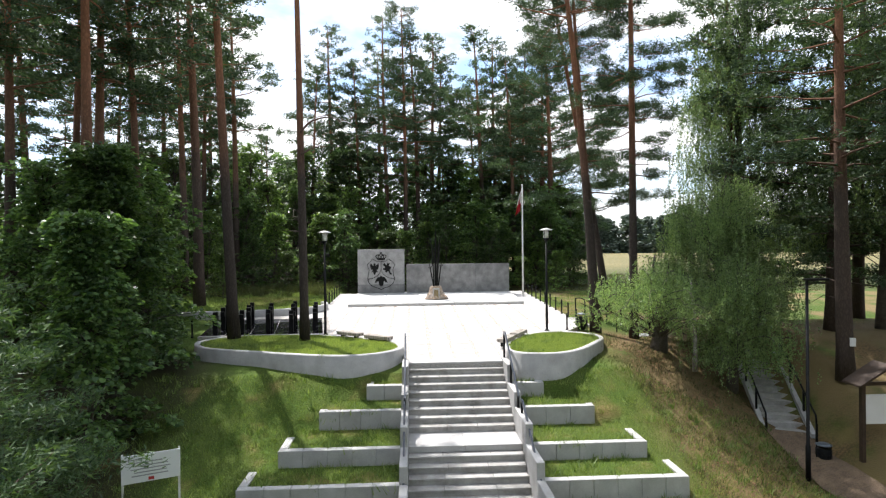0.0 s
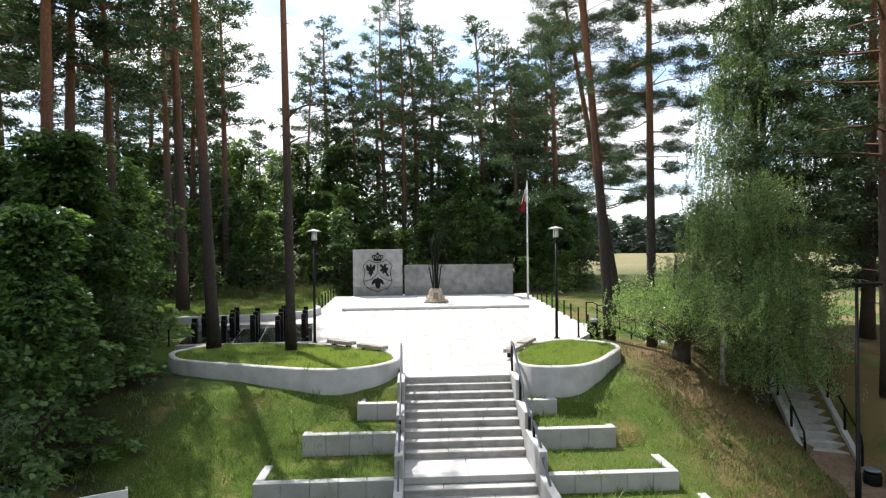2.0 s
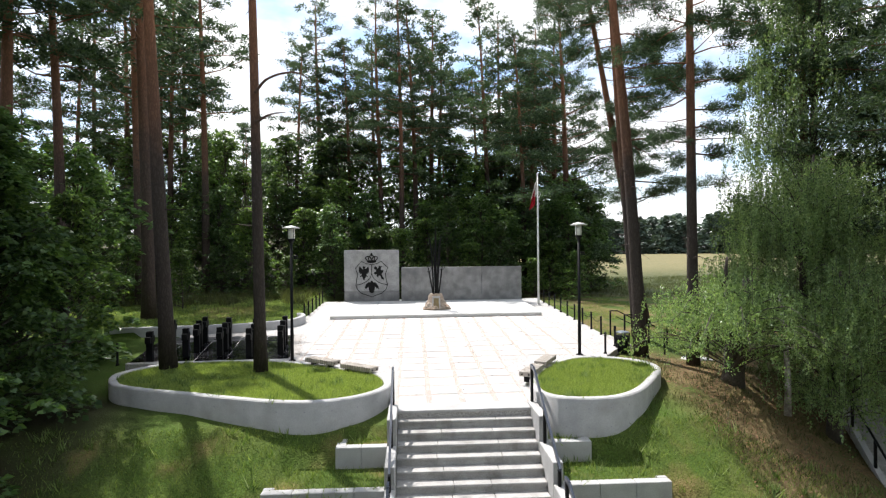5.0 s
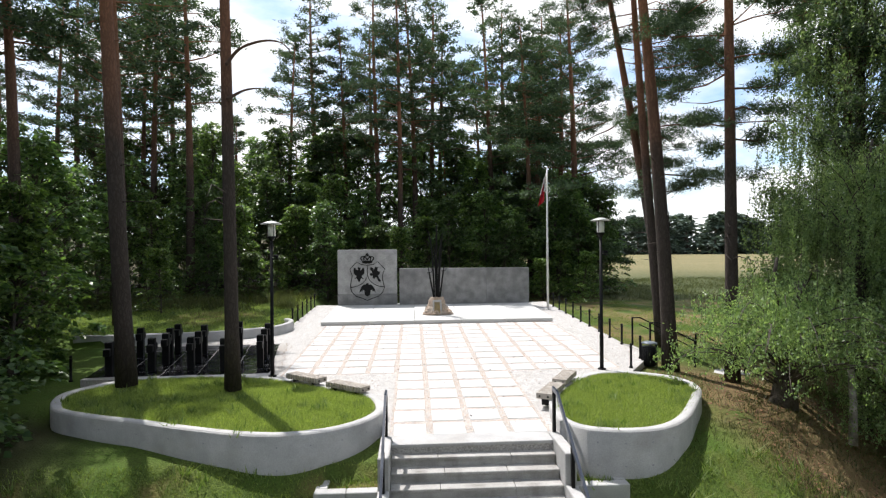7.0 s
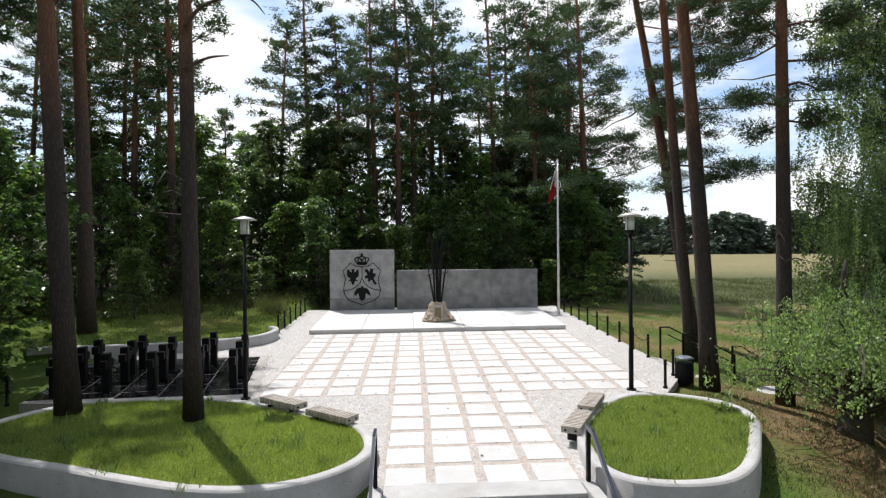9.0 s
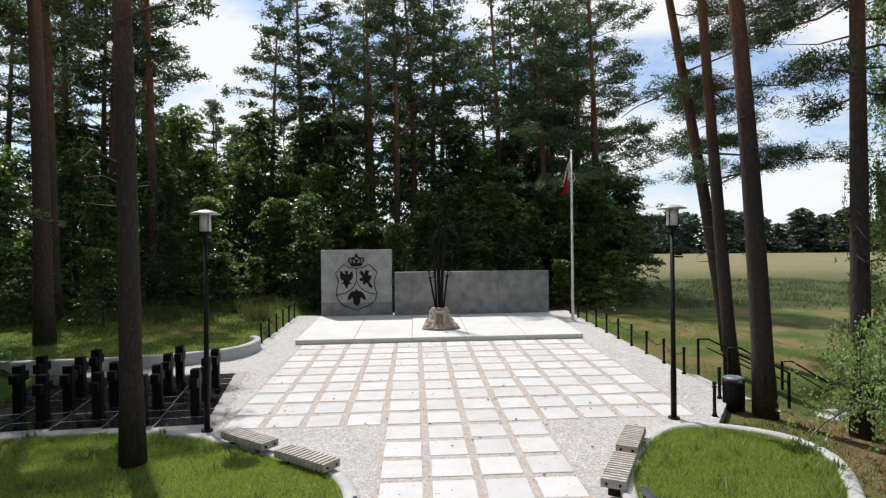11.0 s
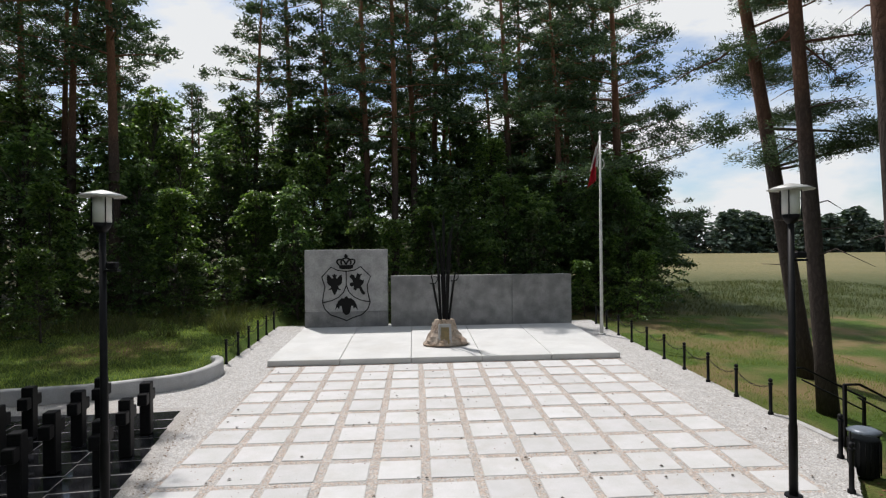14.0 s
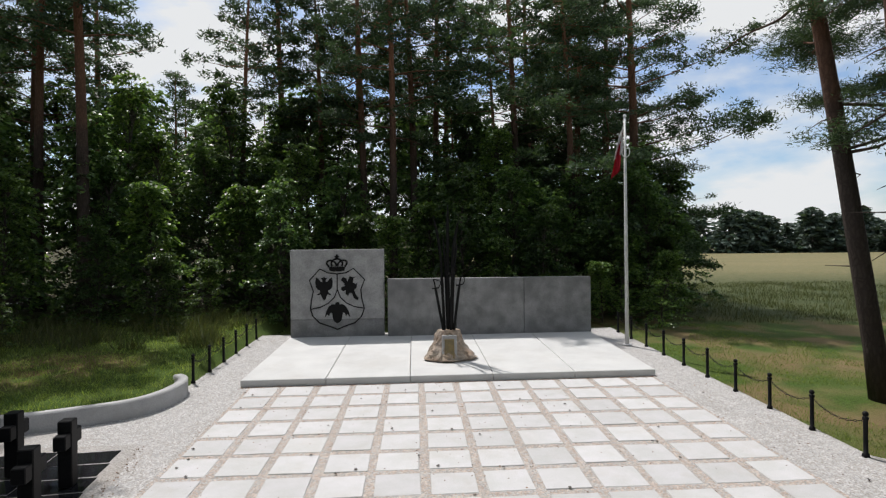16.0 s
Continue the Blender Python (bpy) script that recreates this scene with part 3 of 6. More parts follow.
random.seed(4)
for i in range(9):
    step(Y_TOP - TREAD * i, Z_TOP - RISE * i, 0.36 if i else 0.45, random.uniform(-0.06, 0.06))
Z_LAND, Y_LAND = Z_TOP - 9 * RISE, Y_TOP - 8 * TREAD - 1.04
bm = bmesh.new()
for a, b in ((SX0, 1.3), (1.306, SX1)):
    box(bm, a, b, Y_LAND, Y_LAND + 1.2, Z_LAND - 0.16, Z_LAND, 0.008)
part("landing", bm, CONCRETE, stairs)
for i in range(1, 7):
    step(Y_LAND - TREAD * i, Z_LAND - RISE * i, 0.36, random.uniform(-0.06, 0.06))
Z_LOW, Y_LOW = Z_LAND - 7 * RISE, Y_LAND - 6 * TREAD - 1.1
part("landing", boxes((SX0, SX1, Y_LOW, Y_LOW + 1.2, Z_LOW - 0.16, Z_LOW, 0.008)), CONCRETE, stairs)
for i in range(1, 5):
    step(Y_LOW - 0.33 * i, Z_LOW - RISE * i, 0.42, random.uniform(-0.06, 0.06))
for x0, x1 in ((-0.36, -0.165), (2.805, 3.0)):
    ys, zs = [17.75, 16.6, 15.45, 13.9, 12.65, 11.3, 10.4], [-0.4, -0.93, -1.34, -1.84, -2.24, -2.73]
    for (a, b), z in zip(zip(ys, ys[1:]), zs):
        part("cheek_block", boxes((x0, x1, b + 0.004, a, z - 1.3, z, 0.015)), CONCRETE, stairs)


def handrail(name, pts, posts, m, label, group, w=0.045, h=0.08):
    """A flat-bar handrail along points in y and z, with square posts."""
    ob = thing(name, m, label, "handrail", group)
    bm = bmesh.new()
    for (y0, z0), (y1, z1) in zip(pts, pts[1:]):
        d = Vector((0, y1 - y0, z1 - z0)).normalized()
        up = Vector((0, -d.z, d.y)) * (1 if d.y > 0 else -1)
        vs = []
        for y, z in ((y0, z0), (y1, z1)):
            for sx, su in ((-1, -1), (1, -1), (1, 1), (-1, 1)):
                vs.append(bm.verts.new(Vector((sx * w / 2, y, z)) + up * su * h / 2))
        for q in ((0, 1, 2, 3), (7, 6, 5, 4), (0, 4, 5, 1), (1, 5, 6, 2), (2, 6, 7, 3), (3, 7, 4, 0)):
            bm.faces.new([vs[k] for k in q])
    bmesh.ops.recalc_face_normals(bm, faces=bm.faces)
    part("rail", bm, RAILMETAL, ob)
    for y, z0, z1 in posts:
        bm = boxes((-0.028, 0.028, y - 0.04, y + 0.04, z0, z1, 0.004))
        part("post", bm, BLACKMETAL, ob)
    return ob


for x in (-0.265, 2.9):
    handrail("stair_handrail", [(17.8, 0.4), (17.5, 0.4), (15.3, -1.02)], [(17.72, -0.42, 0.37), (16.5, -1.0, -0.27), (15.36, -1.6, -1.03)], pose(x, 0, 0),
             "dark painted flat steel handrail beside the steps", "stair handrails")
    handrail("stair_handrail", [(14.95, -1.02), (14.7, -1.02), (11.2, -3.15)], [(14.86, -1.6, -1.05), (13.2, -2.4, -2.1), (11.3, -3.3, -3.1)], pose(x, 0, 0),
             "dark painted flat steel handrail beside the steps", "stair handrails")

# ---------------------------------------------------------------- memorial
PL_X0, PL_X1, PL_Y0, PL_Y1, PL_H = -3.54, 6.08, 30.28, 35.75, 0.16
platform = thing("memorial_platform", pose(0, 0, 0), "low white concrete platform of five large slabs", "platform")
for k in range(5):
    a, b = PL_X0 + (PL_X1 - PL_X0) * k / 5, PL_X0 + (PL_X1 - PL_X0) * (k + 1) / 5
    bm = bmesh.new()
    box(bm, a + 0.006, b - 0.006, PL_Y0, PL_Y1, 0, 0.1)
    for v in bm.verts:
        v.co.z = plaza_z(v.co.x, v.co.y) + (PL_H if v.co.z > 0.05 else -0.05)
    bmesh.ops.bevel(bm, geom=bm.edges[:], offset=0.012, segments=1, affect="EDGES")
    part("slab", bm, PLATFORM, platform)


def plat_z(x, y):
    return plaza_z(x, y) + PL_H


stele = thing("memorial_stele", pose(-2.02, 35.25, 0.33), "tall square concrete stele with a black crowned shield emblem", "memorial stele")
part("body", boxes((-1.475, 1.475, 0, 0.35, 0.56, 2.775, 0.015)), STELE, stele)
part("base_course", boxes((-1.475, 1.475, 0.001, 0.349, -0.05, 0.558, 0.01)), WALLCON, stele, "darker damp-stained lower pour")


def on_stele(points):
    return [((px - 287) / 165.0, 2.77 - (py - 62) / 165.0) for px, py in points]


def ribbon(bm, pts, w, y0, y1, closed=False):
    """A flat strip of constant width along a line in x and z."""
    n = len(pts)
    pts = [Vector((x, z)) for x, z in pts]
    quads = []
    for i, p in enumerate(pts):
        a, b = (pts[(i - 1) % n], pts[(i + 1) % n]) if closed else (pts[max(i - 1, 0)], pts[min(i + 1, n - 1)])
        d = (b - a).normalized()
        o = Vector((-d.y, d.x)) * w / 2
        quads.append([bm.verts.new((q.x, y, q.y)) for y in (y0, y1) for q in (p + o, p - o)])
    for i in range(n if closed else n - 1):
        a, b = quads[i], quads[(i + 1) % n]
        for k, j in ((0, 1), (2, 0), (1, 3), (3, 2)):
            bm.faces.new((a[k], a[j], b[j], b[k]))
    bmesh.ops.recalc_face_normals(bm, faces=bm.faces)


def soft2(pts, per=5, closed=False):
    return [(v.x, v.y) for v in spline([(x, y, 0) for x, y in pts], per, closed)]


SHIELD = [(198, 163), (240, 184), (287, 190), (333, 184), (372, 162), (430, 220), (410, 272), (413, 315), (427, 372), (413, 412), (378, 446), (320, 465), (287, 480),
          (254, 466), (194, 445), (160, 410), (148, 372), (152, 330), (163, 280), (144, 222)]
bm = bmesh.new()
ribbon(bm, on_stele(SHIELD), 0.036, -0.02, 0.0, True)
ribbon(bm, on_stele([(287, 190), (287, 235), (287, 272), (272, 312), (240, 343), (200, 362), (150, 373)]), 0.033, -0.02, 0.0)
ribbon(bm, on_stele([(288, 272), (303, 312), (335, 343), (375, 362), (424, 371)]), 0.033, -0.02, 0.0)
part("shield_outline", bm, EMBLEM, stele)
EAGLE = [(0, 62), (7, 54), (17, 56), (9, 44), (8, 36), (16, 34), (30, 52), (41, 58), (45, 34), (43, 8), (30, -8), (20, -10), (24, -24), (38, -30), (30, -36),
         (18, -30), (12, -44), (6, -58), (0, -64)]
DROOPING = [(0, 56), (9, 52), (12, 42), (28, 44), (46, 30), (59, 6), (66, -26), (52, -8), (44, -20), (38, -2), (28, 0), (25, -20), (20, -42), (8, -52), (0, -56)]
for cx, cy, half in ((219, 265, EAGLE), (287, 392, DROOPING)):
    out = [(cx + x, cy - y) for x, y in half] + [(cx - x, cy - y) for x, y in half[-2:0:-1]]
    bm = prism(bmesh.new(), on_stele(out), -0.02, 0.0)
    bmesh.ops.recalc_face_normals(bm, faces=bm.faces)
    part("heraldic_shape", bm, EMBLEM, stele)
CHARGE = [(306, 222), (318, 206), (334, 214), (340, 232), (352, 202), (366, 208), (386, 204), (372, 214), (368, 236), (384, 244), (392, 236), (388, 262), (374, 276), (384, 300),
          (398, 318), (392, 330), (374, 318), (364, 292), (350, 290), (344, 306), (330, 296), (332, 274), (318, 282), (306, 270), (310, 258), (328, 254), (322, 238)]
bm = prism(bmesh.new(), on_stele(CHARGE), -0.02, 0.0)
bmesh.ops.recalc_face_normals(bm, faces=bm.faces)
part("heraldic_shape", bm, EMBLEM, stele)
bm = bmesh.new()
prism(bm, on_stele([(244, 152), (330, 152), (326, 172), (306, 177), (268, 177), (248, 172)]), -0.03, 0.0)
for arc in ([(246, 152), (234, 136), (240, 122), (262, 120), (280, 134), (284, 150)], [(328, 152), (338, 136), (334, 122), (312, 120), (294, 134), (290, 150)],
            [(262, 150), (258, 132), (270, 116), (287, 110)], [(312, 150), (316, 132), (304, 116), (287, 110)]):
    ribbon(bm, soft2(on_stele(arc), 3), 0.055, -0.028, 0.0)
prism(bm, on_stele([(280, 112), (281, 104), (275, 103), (275, 96), (281, 96), (282, 88), (291, 88), (292, 96), (298, 96), (298, 103), (292, 104), (293, 112)]), -0.026, 0.0)
bmesh.ops.recalc_face_normals(bm, faces=bm.faces)
part("crown", bm, EMBLEM, stele)

wall = thing("memorial_wall", pose(2.84, 35.12, 0.33), "long low weathered concrete memorial wall with faint panel joints", "memorial wall")
for k in range(3):
    a, b = -3.27 + 6.54 * k / 3, -3.27 + 6.54 * (k + 1) / 3
    part("panel", boxes((a + 0.005, b - 0.005, 0, 0.32, -0.06, 1.82, 0.012)), WALLCON, wall)


def boulder(bm, rx, ry, h, seed):
    """A rough field stone, narrower at the top."""
    bmesh.ops.create_icosphere(bm, subdivisions=5, radius=1.0)
    for v in bm.verts:
        c = v.co.copy()
        flat = Vector((c.x, c.y))
        t = min(max(c.z * 0.75 + 0.5, 0.0), 1.0)
        rad = min(flat.length * 1.35, 1.0) * (1.0 - 0.58 * t ** 0.9)
        d = flat.normalized() if flat.length > 1e-6 else Vector((0, 0))
        q = Vector((d.x * rad * rx, d.y * rad * ry, t * h))
        facet = noise.noise(c * 1.5 + Vector((seed, 0, 0))) * 0.16 + abs(noise.noise(c * 3.6 + Vector((0, seed, 0)))) * 0.12 + noise.noise(c * 9) * 0.03
        v.co = q + Vector((d.x, d.y, 0.15)) * facet * (0.35 + 0.65 * (1 - t)) * (1 if t > 0.02 else 0.3)
    for f in bm.faces:
        f.smooth = False
    return bm


MON = (1.3, 31.95)
mz = plat_z(*MON)
monument = thing("sabre_monument", pose(MON[0], MON[1], mz), "rough field stone holding tall black steel sabres and scythe blades", "monument")
part("stone", boulder(bmesh.new(), 0.66, 0.52, 0.74, 3.0), BOULDER, monument)
bm = boxes((-0.2, 0.2, -0.03, 0.03, 0.0, 0.62, 0.012))
for v in bm.verts:
    v.co = Vector((v.co.x * (1 - 0.1 * v.co.z), v.co.y - 0.47 + 0.3 * v.co.z, v.co.z + 0.02))
part("plaque_frame", bm, CONCRETE, monument)
bm = boxes((-0.12, 0.12, -0.012, 0.012, 0.0, 0.48, 0.004))
for v in bm.verts:
    v.co = Vector((v.co.x, v.co.y - 0.515 + 0.3 * v.co.z, v.co.z + 0.07))
part("plaque", bm, BRONZE, monument)


def blade(x0, x1, y, height, w, curve, hilt, tall):
    """A steel blade standing point down, with a sabre hilt or a long curved scythe end."""
    bm = bmesh.new()
    n = 12
    rings = []
    for i in range(n + 1):
        t = i / n
        bend = curve * max(0.0, t - 0.55) ** 2
        c = Vector((x0 + (x1 - x0) * t + bend, y + 0.03 * math.sin(t * 3), 0.72 + height * t))
        ww = w * (1.0 if t < 0.9 or hilt else max(0.15, (1 - t) * 10))
        rings.append([bm.verts.new(c + Vector((sx * ww / 2, sy * 0.018, 0))) for sx, sy in ((-1, 0), (0, -1), (1, 0), (0, 1))])
    for a, b in zip(rings, rings[1:]):
        for k in range(4):
            bm.faces.new((a[k], a[(k + 1) % 4], b[(k + 1) % 4], b[k]))
    bm.faces.new(rings[-1])
    bm.faces.new(rings[0][::-1])
    if hilt:
        top = Vector((x1 + curve * 0.2, y, 0.72 + height))
        s = 1 if x1 > x0 else -1
        tube(bm, [top + Vector((-0.09, 0, -0.02)), top + Vector((0.09, 0, 0.0))], 0.018, 6)
        tube(bm, [top, top + Vector((0.02 * s, 0, 0.12)), top + Vector((0.05 * s, 0, 0.22))], 0.022, 6)
        tube(bm, [top + Vector((0.08, 0, 0)), top + Vector((0.13, 0, 0.08)), top + Vector((0.13, 0, 0.17)), top + Vector((0.05 * s, 0, 0.23))], 0.013, 6)
    bmesh.ops.recalc_face_normals(bm, faces=bm.faces)
    return part("scythe_blade" if tall else "sabre", bm, EMBLEM, monument)


blade(-0.13, -0.33, -0.05, 1.12, 0.07, 0.0, True, False)
blade(0.14, 0.3, -0.06, 1.2, 0.07, 0.0, True, False)
blade(0.06, 0.1, -0.12, 1.5, 0.06, 0.0, True, False)
blade(-0.1, -0.22, 0.0, 3.0, 0.075, -0.75, False, True)
blade(0.02, 0.0, 0.05, 3.3, 0.085, 0.1, False, True)
blade(0.08, 0.16, 0.02, 2.9, 0.09, 0.7, False, True)
blade(-0.02, -0.08, 0.08, 2.5, 0.06, -0.2, False, True)
blade(0.1, 0.2, 0.08, 2.3, 0.06, 0.3, False, True)

flagpole = thing("flagpole", pose(6.7, 33.62, plaza_z(6.7, 33.62)), "tall white flagpole with a limp white and red flag", "flagpole")
bm = tube(bmesh.new(), [(0, 0, 0), (0, 0, 3), (0, 0, 6.75)], [0.06, 0.05, 0.032], 12)
part("pole", bm, POLE_WHITE, flagpole)
part("base_plate", tube(bmesh.new(), [(0, 0, 0), (0, 0, 0.05)], 0.13, 12), POLE_WHITE, flagpole)
bm = bmesh.new()
bmesh.ops.create_icosphere(bm, subdivisions=2, radius=0.055, matrix=Matrix.Translation((0, 0, 6.8)))
part("finial", bm, POLE_WHITE, flagpole)
hoop = [(0.12 * math.cos(a * math.pi / 12), -0.05, 5.74 + 0.17 * math.sin(a * math.pi / 12)) for a in range(25)]
part("flag_ring", tube(bmesh.new(), hoop, 0.014, 6, False), POLE_WHITE, flagpole, "white ring that holds the flag line")
for nm, z0, z1, off, mt in (("white_half", 6.55, 5.75, 0.0, CLOTH_WHITE), ("red_half", 6.3, 5.2, 0.09, CLOTH_RED)):
    bm = bmesh.new()
    grid = []
    for i in range(10):
        t = i / 9
        row = []
        for k in range(9):
            s = k / 8
            row.append(bm.verts.new((-0.04 - off * (0.3 + 0.7 * t) - s * (0.12 + 0.22 * t), 0.05 * math.sin(s * 9 + t * 2), z0 + (z1 - z0) * t - 0.3 * s)))
        grid.append(row)
    for a, b in zip(grid, grid[1:]):
        for k in range(8):
            bm.faces.new((a[k], a[k + 1], b[k + 1], b[k])).smooth = True
    bmesh.ops.solidify(bm, geom=bm.faces[:], thickness=0.006)
    part(nm, bm, mt, flagpole)

# ---------------------------------------------------------------- lamps, bollards, rails
def park_lamp(m):
    ob = thing("park_lamp", m, "slim black post lamp with opal glass under a flat pale roof", "street lamp", "lamps by the forecourt")
    part("pole", tube(bmesh.new(), [(0, 0, 0), (0, 0, 0.9), (0, 0, 0.95), (0, 0, 3.5)], [0.055, 0.055, 0.047, 0.04], 12), BLACKMETAL, ob)
    part("base_flange", tube(bmesh.new(), [(0, 0, 0), (0, 0, 0.03)], 0.11, 12), BLACKMETAL, ob)
    part("collar", tube(bmesh.new(), [(0, 0, 3.5), (0, 0, 3.56), (0, 0, 3.62)], [0.045, 0.09, 0.115], 12), BLACKMETAL, ob)
    part("glass", tube(bmesh.new(), [(0, 0, 3.62), (0, 0, 3.93)], 0.108, 16), OPAL, ob)
    bm = bmesh.new()
    for k in range(4):
        a = math.pi / 4 + k * math.pi / 2
        x, y = 0.122 * math.cos(a), 0.122 * math.sin(a)
        tube(bm, [(x, y, 3.58), (x, y, 3.95)], 0.008, 5)
    part("glass_bars", bm, BLACKMETAL, ob)
    part("roof", tube(bmesh.new(), [(0, 0, 3.93), (0, 0, 3.94), (0, 0, 3.975), (0, 0, 4.005), (0, 0, 4.02)], [0.27, 0.285, 0.2, 0.09, 0.02], 24), LAMP_ROOF, ob)
    bm = boxes((0.03, 0.2, -0.05, 0.05, 3.02, 3.05, 0.005), (0.06, 0.18, -0.06, 0.06, 3.06, 3.14, 0.012))
    part("floodlight", bm, BLACKMETAL, ob)
    return ob


lamp = park_lamp(pose(-3.54, 22.5, plaza_z(-3.54, 22.5)) @ Matrix.Diagonal((1, 1, 1.04, 1)))
copy_thing(lamp, pose(5.43, 22.38, plaza_z(5.43, 22.38)))


def bollard(m, group):
    ob = thing("bollard", m, "short black iron bollard with a ball top for a chain", "bollard", group)
    part("post", tube(bmesh.new(), [(0, 0, 0), (0, 0, 0.05), (0, 0, 0.06), (0, 0, 0.56), (0, 0, 0.57), (0, 0, 0.6), (0, 0, 0.61)],
                      [0.055, 0.05, 0.033, 0.033, 0.045, 0.045, 0.03], 10), BLACKMETAL, ob)
    bm = bmesh.new()
    bmesh.ops.create_icosphere(bm, subdivisions=2, radius=0.043, matrix=Matrix.Translation((0, 0, 0.65)))
    part("ball", bm, BLACKMETAL, ob)
    return ob


def chain(a, b, n=14):
    """A slack chain of oval links between two points."""
    bm = bmesh.new()
    a, b = Vector(a), Vector(b)
    for i in range(n):
        t0, t1 = i / n, (i + 1) / n
        p = a.lerp(b, t0) - Vector((0, 0, 0.55 * t0 * (1 - t0)))
        q = a.lerp(b, t1) - Vector((0, 0, 0.55 * t1 * (1 - t1)))
        d = (q - p).normalized()
        s = d.cross(Vector((0, 0, 1))).normalized() if i % 2 else Vector((0, 0, 1))
        m = (p + q) / 2
        h = (q - p).length * 0.62
        loop = [p, m + s * 0.016 - d * h * 0.3, m + s * 0.016 + d * h * 0.3, q, m - s * 0.016 + d * h * 0.3, m - s * 0.016 - d * h * 0.3, p]
        tube(bm, loop, 0.0055, 4, False)
    ob = part("chain", bm, BLACKMETAL)
    return tagged(ob, "slack black iron chain hung between two bollards", "chain", "chains between bollards")


RIGHT_POSTS = [(7.2, 25.52 + 1.13 * k) for k in range(10)]
LEFT_POSTS = [(-4.76, 30.75 + 1.04 * k) for k in range(6)]
EXTRA_POSTS = [(6.27, 22.42), (6.98, 23.5), (7.52, 22.75), (-8.75, 22.45)]
first = None
for group, posts in (("bollards along the east edge", RIGHT_POSTS), ("bollards along the west edge", LEFT_POSTS), ("single bollards", EXTRA_POSTS)):
    for i, (x, y) in enumerate(posts):
        z = plaza_z(x, y) if group != "single bollards" or x > 0 else plaza_z(x, y)
        if first is None:
            ob = first = bollard(pose(x, y, z), group)
        else:
            ob = tagged(copy_thing(first, pose(x, y, z)), group=group)
        if i and group != "single bollards":
            px, py = posts[i - 1]
            chain((px, py, plaza_z(px, py) + 0.56), (x, y, z + 0.56))



def litter_bin(m, label):
    ob = thing("litter_bin", m, label, "litter bin")
    part("body", tube(bmesh.new(), [(0, 0, 0.06), (0, 0, 0.1), (0, 0, 0.6), (0, 0, 0.62)], [0.17, 0.19, 0.2, 0.19], 20), BINBODY, ob)
    part("lid", tube(bmesh.new(), [(0, 0, 0.7), (0, 0, 0.72), (0, 0, 0.755), (0, 0, 0.765)], [0.215, 0.225, 0.15, 0.03], 20), BINLID, ob, "grey-blue domed lid")
    for s in (-1, 1):
        part("post", tube(bmesh.new(), [(s * 0.225, 0, 0), (s * 0.225, 0, 0.72)], 0.02, 8), BLACKMETAL, ob)
    bm = bmesh.new()
    for k in range(20):
        a = 2 * math.pi * k / 20
        tube(bm, [(0.205 * math.cos(a), 0.205 * math.sin(a), 0.1), (0.21 * math.cos(a), 0.21 * math.sin(a), 0.58)], 0.008, 4)
    part("ribs", bm, BLACKMETAL, ob)
    return ob


bin_1 = litter_bin(pose(7.15, 23.25, ground_z(7.15, 23.25) - 0.01), "round black litter bin with a grey-blue lid beside the forecourt")
copy_thing(bin_1, pose(12.4, 16.2, ground_z(12.4, 16.2) - 0.01))["label"] = "round dark litter bin with a pale lid by the lower path"


# side stairs from the forecourt down to a landing
side = thing("side_steps", pose(0, 0, 0), "narrow concrete side steps down to a grey landing", "stairs")
for i in range(4):
    z = plaza_z(7.5, 24.8) - 0.14 * (i + 1)
    part("step", boxes((7.5 + 0.32 * i, 7.84 + 0.32 * i, 24.2, 25.35, z - 0.3, z, 0.01)), STEPCON, side)
LAND2 = plaza_z(7.5, 24.8) - 0.14 * 4 - 0.02
part("landing", boxes((8.8, 10.4, 23.5, 25.35, LAND2 - 0.35, LAND2, 0.01)), CONCRETE, side)
part("edge", boxes((7.36, 7.5, 24.15, 25.45, plaza_z(7.4, 24.8) - 0.3, plaza_z(7.4, 24.8) + 0.02, 0.01)), CONCRETE, side)


def side_rail(y, z0, z1, x0, x1):
    ob = thing("side_handrail", pose(0, 0, 0), "black steel tube handrail beside the side steps", "handrail", "side handrails")
    bm = tube(bmesh.new(), [(x0, y, z0 + 0.92), (x0 + 0.28, y, z0 + 0.92), (x1 - 0.05, y, z1 + 0.92), (x1, y, z1 + 0.88)], 0.022, 8)
    tube(bm, [(x0 + 0.25, y, z0 + 0.7), (x1, y, z1 + 0.66)], 0.016, 8)
    part("rail", bm, BLACKMETAL, ob)
    for x, zb in ((x0 + 0.02, z0), (x1 - 0.02, z1)):
        part("post", boxes((x - 0.025, x + 0.025, y - 0.025, y + 0.025, zb - 0.12, zb + 0.92, 0.004)), BLACKMETAL, ob)


pz1 = plaza_z(7.5, 24.8)
side_rail(25.42, pz1, LAND2, 7.5, 9.0)
side_rail(24.13, pz1, LAND2, 7.54, 9.0)
side_rail(25.3, LAND2, LAND2 - 1.0, 9.6, 11.6)
side_rail(23.55, LAND2, LAND2 - 1.0, 10.2, 12.0)

